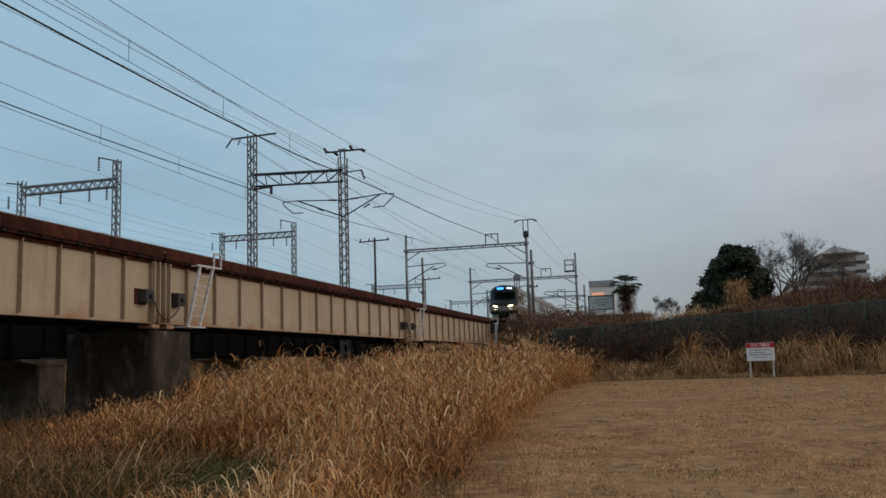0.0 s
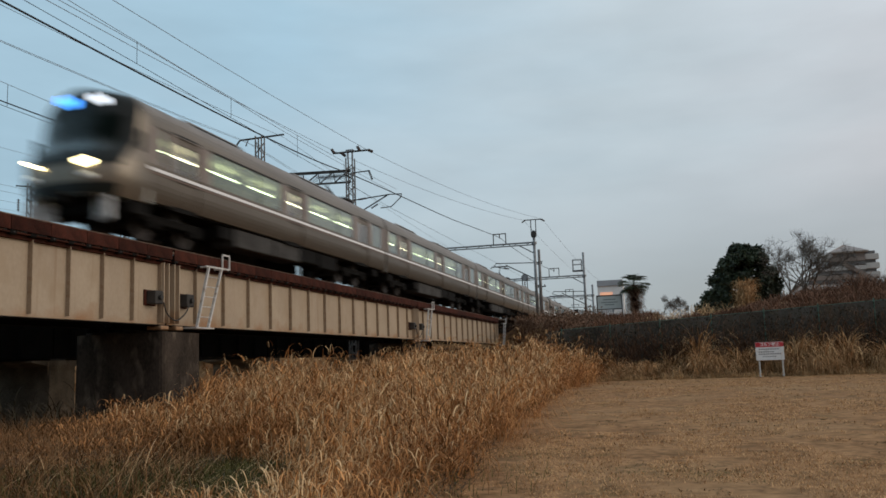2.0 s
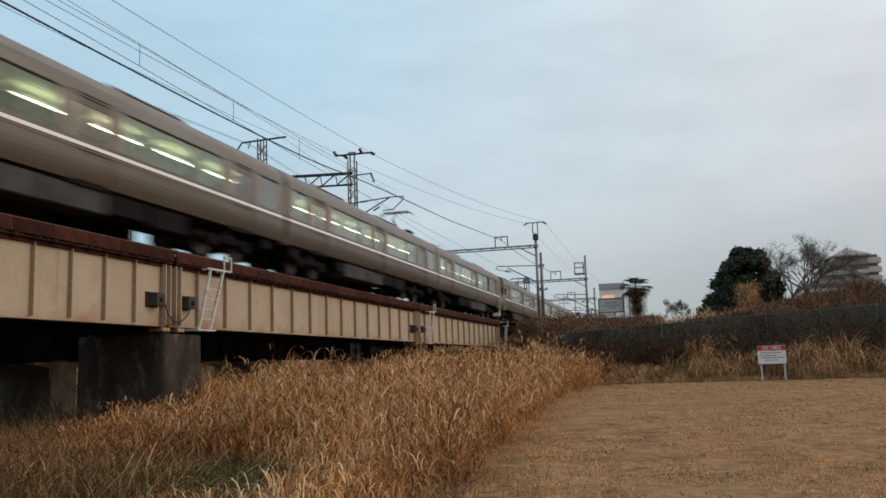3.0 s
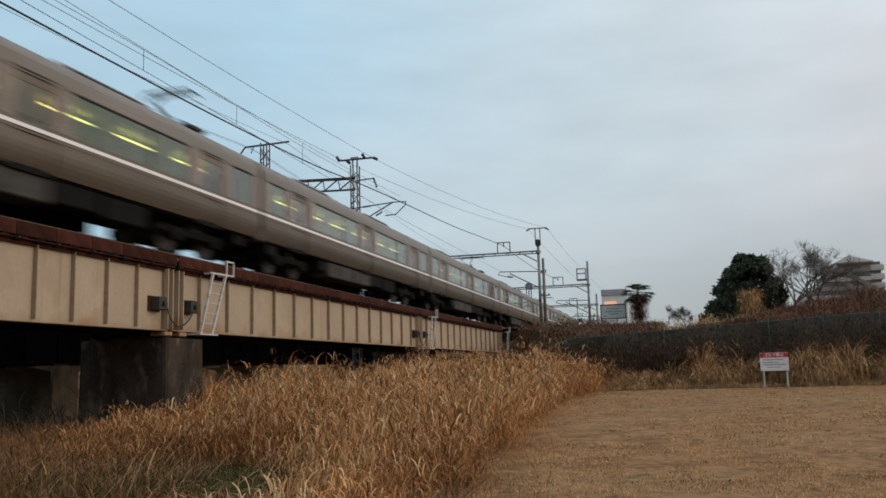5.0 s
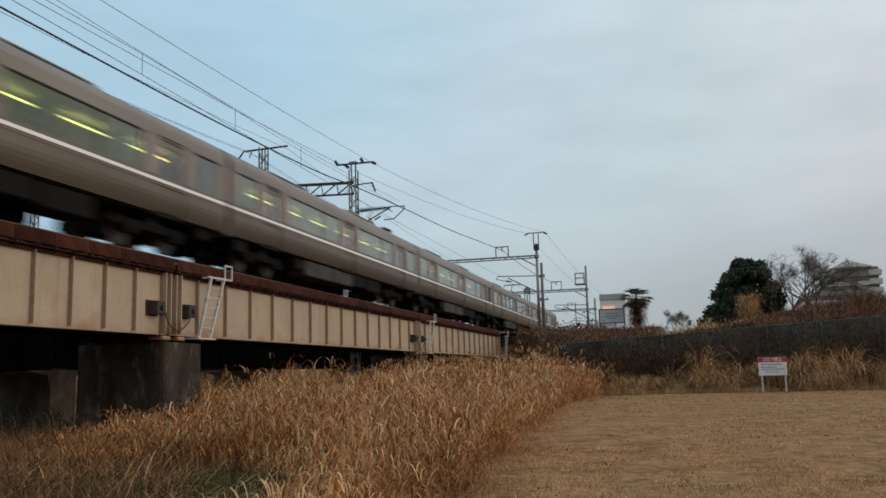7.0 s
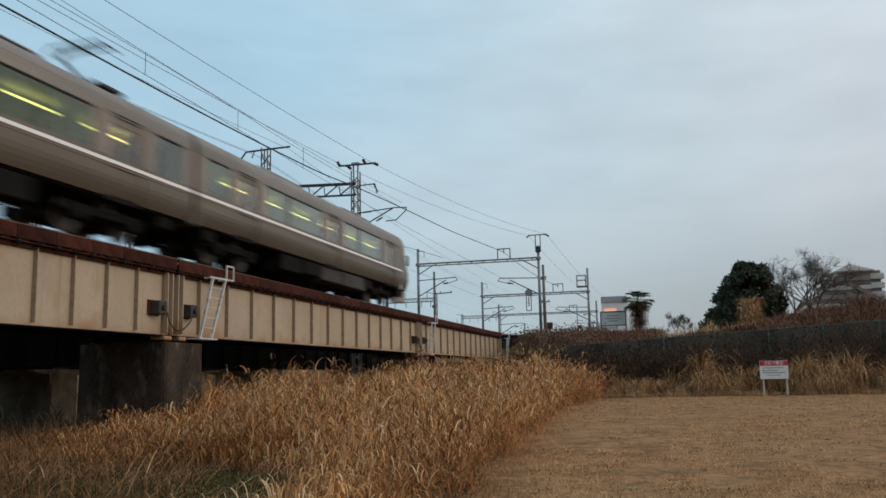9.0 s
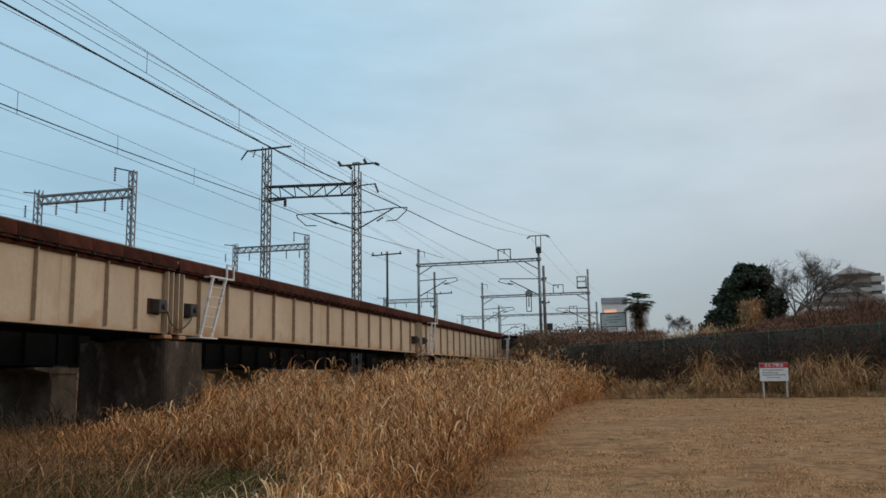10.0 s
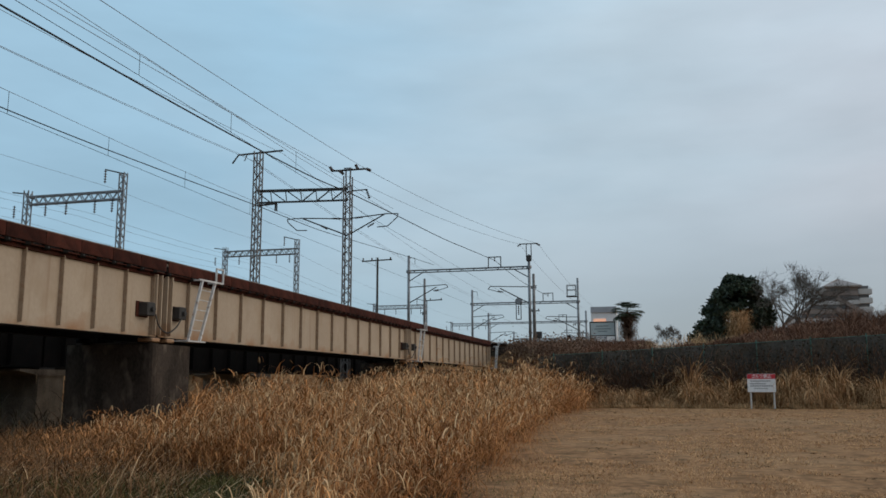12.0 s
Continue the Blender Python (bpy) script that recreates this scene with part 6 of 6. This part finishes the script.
evergreen(8.0, 86, 7.1, 6.0, "dark dense evergreen tree with an uneven crown")
evergreen(5.2, 85, 3.4, 3.2, "smaller dark evergreen bush beside the tree")
evergreen(10.6, 90, 4.6, 3.2, "dark evergreen tree among bare branches")
bare_tree(12.0, 84, 6.8)
bare_tree(13.4, 86, 7.2)
bare_tree(14.6, 88, 7.0)
bare_tree(1.5, 68, 2.6, "small bare shrub with thin twigs")
evergreen(-13.1, 150, 3.6, 4.4, "dark evergreen bush beside the far tracks")
bare_tree(-9.6, 135, 5.0, "bare trackside tree with thin twigs")


def palm(x, y, h):
    z0 = ground_z(x, y) - 0.1
    t = thing("palm_tree", x, y, z0, "shaggy fan palm with drooping dark fronds", "palm tree")
    bm = BM()
    for i in range(9):
        rod(bm, (0.03 * math.sin(i), 0, h * 0.72 * i / 9), (0.03 * math.sin(i + 1), 0, h * 0.72 * (i + 1) / 9 + 0.02), 0.21 - 0.006 * i, 9, 0.17)
    part("trunk", bm, BARK, t)
    # old hanging fronds round the trunk
    n = 1500
    a = RNG.uniform(0, 6.28, n)
    base = np.column_stack([np.cos(a) * 0.2, np.sin(a) * 0.2, RNG.uniform(0.25, 0.74, n) * h])
    ob = stuff_mesh("dead_fronds", *blades(base, RNG.uniform(0.6, 1.3, n), np.full(n, 0.07), a, RNG.uniform(0.7, 1.4, n), RNG.uniform(0.8, 1.7, n), 3), BRUSH, "", "")
    ob.parent = t
    for i in range(34):
        a = i * 2.4 + RNG.normal(0, 0.2)
        el = RNG.uniform(-0.5, 1.3)
        L = RNG.uniform(0.85, 1.25)
        hub = np.array([math.cos(a) * math.cos(el) * L, math.sin(a) * math.cos(el) * L, h * 0.76 + math.sin(el) * L * 0.8])
        parts = []
        m = 22
        fan = np.linspace(-1.6, 1.6, m)
        base = np.tile(hub, (m, 1))
        v = blades(base, np.full(m, 0.95), np.full(m, 0.10), a + fan, np.full(m, 1.57 - el * 0.6), np.full(m, 0.9), 3)
        stalk = blades(np.array([[0, 0, h * 0.74]]), np.array([L * 1.02]), np.array([0.05]), np.array([a]), np.array([1.57 - el]), np.array([0.05]), 3)
        ob = stuff_mesh("frond", *join([v, stalk]), PALMLEAF, "", "")
        ob.parent = t


palm(-2.35, 88, 5.3)


# ---- signs and buildings beyond ----
def build_golf_sign():
    s = thing("warning_sign", 5.82, 50.0, 0.0, "white and red notice board on two white posts", "sign")
    RED = mat("red_sign_paint", (0.42, 0.012, 0.022), (0.48, 0.018, 0.03), 0.5, 0, 3, 30, 0)
    WHITE = mat("white_sign_paint", (0.66, 0.66, 0.66), (0.74, 0.74, 0.74), 0.5, 0, 3, 30, 0.05, third=(0.55, 0.53, 0.5))
    INK = mat("grey_sign_print", (0.10, 0.10, 0.11), (0.15, 0.15, 0.16), 0.6, 0, 3, 30, 0)
    bm = BM()
    block(bm, (0, 0, 1.42), (1.48, 0.045, 1.00), bevel=0.008)
    board = part("board", bm, WHITE, s)
    bm = BM()
    block(bm, (0, -0.027, 1.78), (1.47, 0.012, 0.26))
    part("header", bm, RED, board, "red header panel")
    tx = bpy.data.curves.new("header_text", "FONT")
    tx.body, tx.size, tx.align_x, tx.align_y = "ゴルフ禁止", 0.21, "CENTER", "CENTER"
    tx.extrude, tx.offset = 0.002, 0.003
    tx.materials.append(WHITE)
    ob = new("header_text", tx)
    ob.matrix_basis = pose(0, -0.037, 1.78, 90, 0, 0)
    ob.parent = board
    for z, w, x in ((1.53, 1.18, 0.0), (1.38, 0.95, -0.14), (1.26, 1.22, 0.0), (1.12, 0.8, 0.0)):
        for k in range(int(w / 0.12)):
            bm = BM()
            block(bm, (x - w / 2 + 0.06 + k * 0.12, -0.026, z), (0.085, 0.006, 0.055 if z > 1.2 else 0.04))
            part("print_bar", bm, INK, board)
    for x in (-0.58, 0.64):
        bm = BM()
        block(bm, (x, 0.05, 0.92), (0.085, 0.05, 1.92), rot=(2, 0, 0), bevel=0.006)
        part("post", bm, WHITEMETAL, s)
    for x in (-0.58, 0.64):
        bm = BM()
        bar(bm, (x, 0.06, 0.85), (x, 0.65, -0.05), 0.05)
        part("strut", bm, WHITEMETAL, s)


build_golf_sign()


def build_billboard():
    PANEL = mat("grey_green_panel", (0.42, 0.47, 0.47), (0.50, 0.55, 0.55), 0.5, 0, 1.0, 20, 0.05)
    b = thing("billboard", -5.0, 90, 4.4, "grey-green framed notice board on two steel legs", "sign")
    bm = BM()
    block(bm, (0, 0, 2.65), (2.5, 0.08, 1.42))
    part("panel", bm, PANEL, b)
    bm = BM()
    for z in (1.93, 3.38):
        block(bm, (0, -0.02, z), (2.66, 0.14, 0.10))
    for x in (-1.29, 1.29):
        block(bm, (x, -0.02, 2.65), (0.10, 0.14, 1.5))
    part("frame", bm, DARKSTEEL, b)
    INK = mat("faded_print", (0.17, 0.20, 0.20), (0.22, 0.25, 0.25), 0.6, 0, 3, 30, 0)
    for z, w in ((2.95, 1.3), (2.65, 1.7), (2.4, 1.0)):
        bm = BM()
        block(bm, (0, -0.045, z), (w, 0.01, 0.10))
        part("print_bar", bm, INK, b)
    for x in (-1.29, 1.29):
        bm = BM()
        block(bm, (x, 0, 0.95), (0.10, 0.10, 1.95))
        part("leg", bm, DARKSTEEL, b)


build_billboard()


def build_far_building():
    WALLW = mat("pale_building_wall", (0.62, 0.61, 0.60), (0.70, 0.69, 0.68), 0.8, 0, 0.5, 10, 0.05)
    GREYP = mat("grey_roof_panel", (0.26, 0.27, 0.29), (0.33, 0.34, 0.36), 0.7, 0, 0.5, 10, 0.05)
    LIT = glow("orange_lit_window", (1.0, 0.50, 0.32), 0.38)
    b = thing("house", -10.2, 190, 2.0, "pale building with a grey roof sign and lit window", "building")
    bm = BM()
    block(bm, (0, 3, 8.1), (5.6, 6, 16.2))
    part("wall", bm, WALLW, b)
    bm = BM()
    block(bm, (0, -0.15, 15.5), (5.7, 0.3, 1.3), bevel=0.05)
    part("roof_panel", bm, GREYP, b)
    bm = BM()
    block(bm, (-0.9, -0.05, 13.0), (2.7, 0.12, 0.95))
    part("window", bm, LIT, b, "lit orange window")
    for z in (6.6, 3.6):
        for x in (-1.9, 0, 1.9):
            bm = BM()
            block(bm, (x, -0.03, z), (1.2, 0.1, 1.4))
            part("window", bm, BLACKMASK, b)


build_far_building()


def build_apartments():
    WALLA = mat("grey_beige_render", (0.185, 0.15, 0.13), (0.245, 0.20, 0.175), 0.9, 0, 0.3, 8, 0.1)
    PALE = mat("pale_balcony", (0.38, 0.36, 0.34), (0.48, 0.46, 0.44), 0.8, 0, 0.4, 8, 0.05)
    ROOFA = mat("grey_brown_roof", (0.25, 0.22, 0.21), (0.31, 0.275, 0.26), 0.8, 0, 0.6, 10, 0.1)
    # dark colour for the windows, and for the shade in recesses and terraces
    SHADE = mat("glazing_and_recess_shade", (0.09, 0.085, 0.085), (0.13, 0.125, 0.12), 0.3, 0, 1, 10, 0)
    a = thing("apartment_building", 57.2, 275, 3.0, "terraced grey-beige apartment block with hipped roof and stacked balconies", "apartment building")
    eave, storey = 27.2, 2.73
    part("wall", block(BM(), (-0.3, 6.5, eave / 2), (9.2, 11, eave)), WALLA, a)
    bm = BM()
    v = [bm.verts.new(p) for p in ((-5.8, -0.6, eave), (5.4, -0.6, eave), (5.4, 13, eave), (-5.8, 13, eave), (-0.6, 5.6, eave + 2.7), (0.5, 6.8, eave + 2.7))]
    for f in ((0, 1, 5, 4), (1, 2, 5), (2, 3, 4, 5), (3, 0, 4), (3, 2, 1, 0)):
        bm.faces.new([v[k] for k in f])
    part("roof", bm, ROOFA, a, "grey hipped roof")
    part("eave_slab", block(BM(), (-0.2, 6.2, eave - 0.16), (10.8, 13.0, 0.3)), PALE, a)
    for x in (-2.6, 0.9):
        part("window", block(BM(), (x, 0.98, eave - 1.0), (1.9, 0.1, 1.0)), SHADE, a)
    for i in range(8):
        z = eave - 2.2 - storey * i
        # the stack of pale balconies on the corner, a dark block as each recess's shade
        part("recess", block(BM(), (5.9, 3.6, z + 1.75), (3.0, 3.4, 0.95)), SHADE, a)
        part("balcony", block(BM(), (6.2, 2.9, z + 0.35), (3.8, 4.6, 1.7), bevel=0.10), PALE, a)
        for x in (4.9, 6.2, 7.5):
            part("rail_post", block(BM(), (x, 0.75, z + 1.45), (0.10, 0.10, 0.5)), WALLA, a)
        # terraces in front, each storey longer than the one above
        x0, x1 = -6.2 - 3.1 * i, 4.1
        part("terrace", block(BM(), ((x0 + x1) / 2, 4.6 - 0.5 * i, z - 1.1), (x1 - x0, 8.0, 1.55)), SHADE, a)
        part("parapet", block(BM(), ((x0 + x1) / 2 - 0.3, 0.3 - 0.5 * i, z - 0.15), (x1 - x0 + 0.6, 0.4, 1.25), bevel=0.06), PALE if i % 2 else WALLA, a)
        bm = BM()
        bar(bm, (x0 + 1.2, 0.2 - 0.5 * i, z + 1.5), (x0 - 2.4, 0.2 - 0.5 * i, z - 1.5), 0.35, 0.9)
        part("stair_parapet", bm, PALE if i % 2 == 0 else WALLA, a)
    for k in range(3):
        bm = BM()
        bar(bm, (-2.2 - 0.6 * k, -0.9 - k, eave - 3.6 - 3.4 * k), (6.6 + 1.4 * k, -0.9 - k, eave - 9.4 - 3.2 * k), 0.4, 1.1)
        part("stair_parapet", bm, WALLA, a)
    part("wing", block(BM(), (11.5, 12.0, 8.3), (9.0, 8.0, 16.6)), WALLA, a)


build_apartments()


def build_trackside_bits():
    s = thing("track_board", -15.4, 118, 4.5, "small grey square board on a thin post", "sign")
    bm = BM()
    rod(bm, (0, 0, 0), (0, 0, 3.2), 0.06, 8)
    part("post", bm, GALV, s)
    bm = BM()
    block(bm, (0, -0.08, 3.6), (0.95, 0.05, 0.95))
    part("panel", bm, DARKSTEEL, s)
    g = thing("railway_signal", -10.6, 112, 4.5, "dark railway signal showing a small white light", "signal")
    bm = BM()
    rod(bm, (0, 0, 0), (0, 0, 2.6), 0.07, 8)
    part("post", bm, GALV, g)
    bm = BM()
    block(bm, (0, 0, 2.7), (0.42, 0.25, 0.95), bevel=0.05)
    part("head", bm, UNDER, g)
    bm = BM()
    rod(bm, (0, -0.14, 2.5), (0, -0.20, 2.5), 0.13, 10)
    part("lamp", bm, glow("signal_white", (0.95, 1.0, 0.95), 3.0), g, "small lit white lamp")


build_trackside_bits()


def motions():
    """The train runs through at a steady speed, towards -y."""
    for ob, back, turned in TRAIN:
        walk(ob, [(0.5 * k, pose(NEAR, FRONT_0 - V_TRAIN * 0.5 * k + back, RAIL, 0, 0, 180 if turned else 0)) for k in range(25)])


motions()
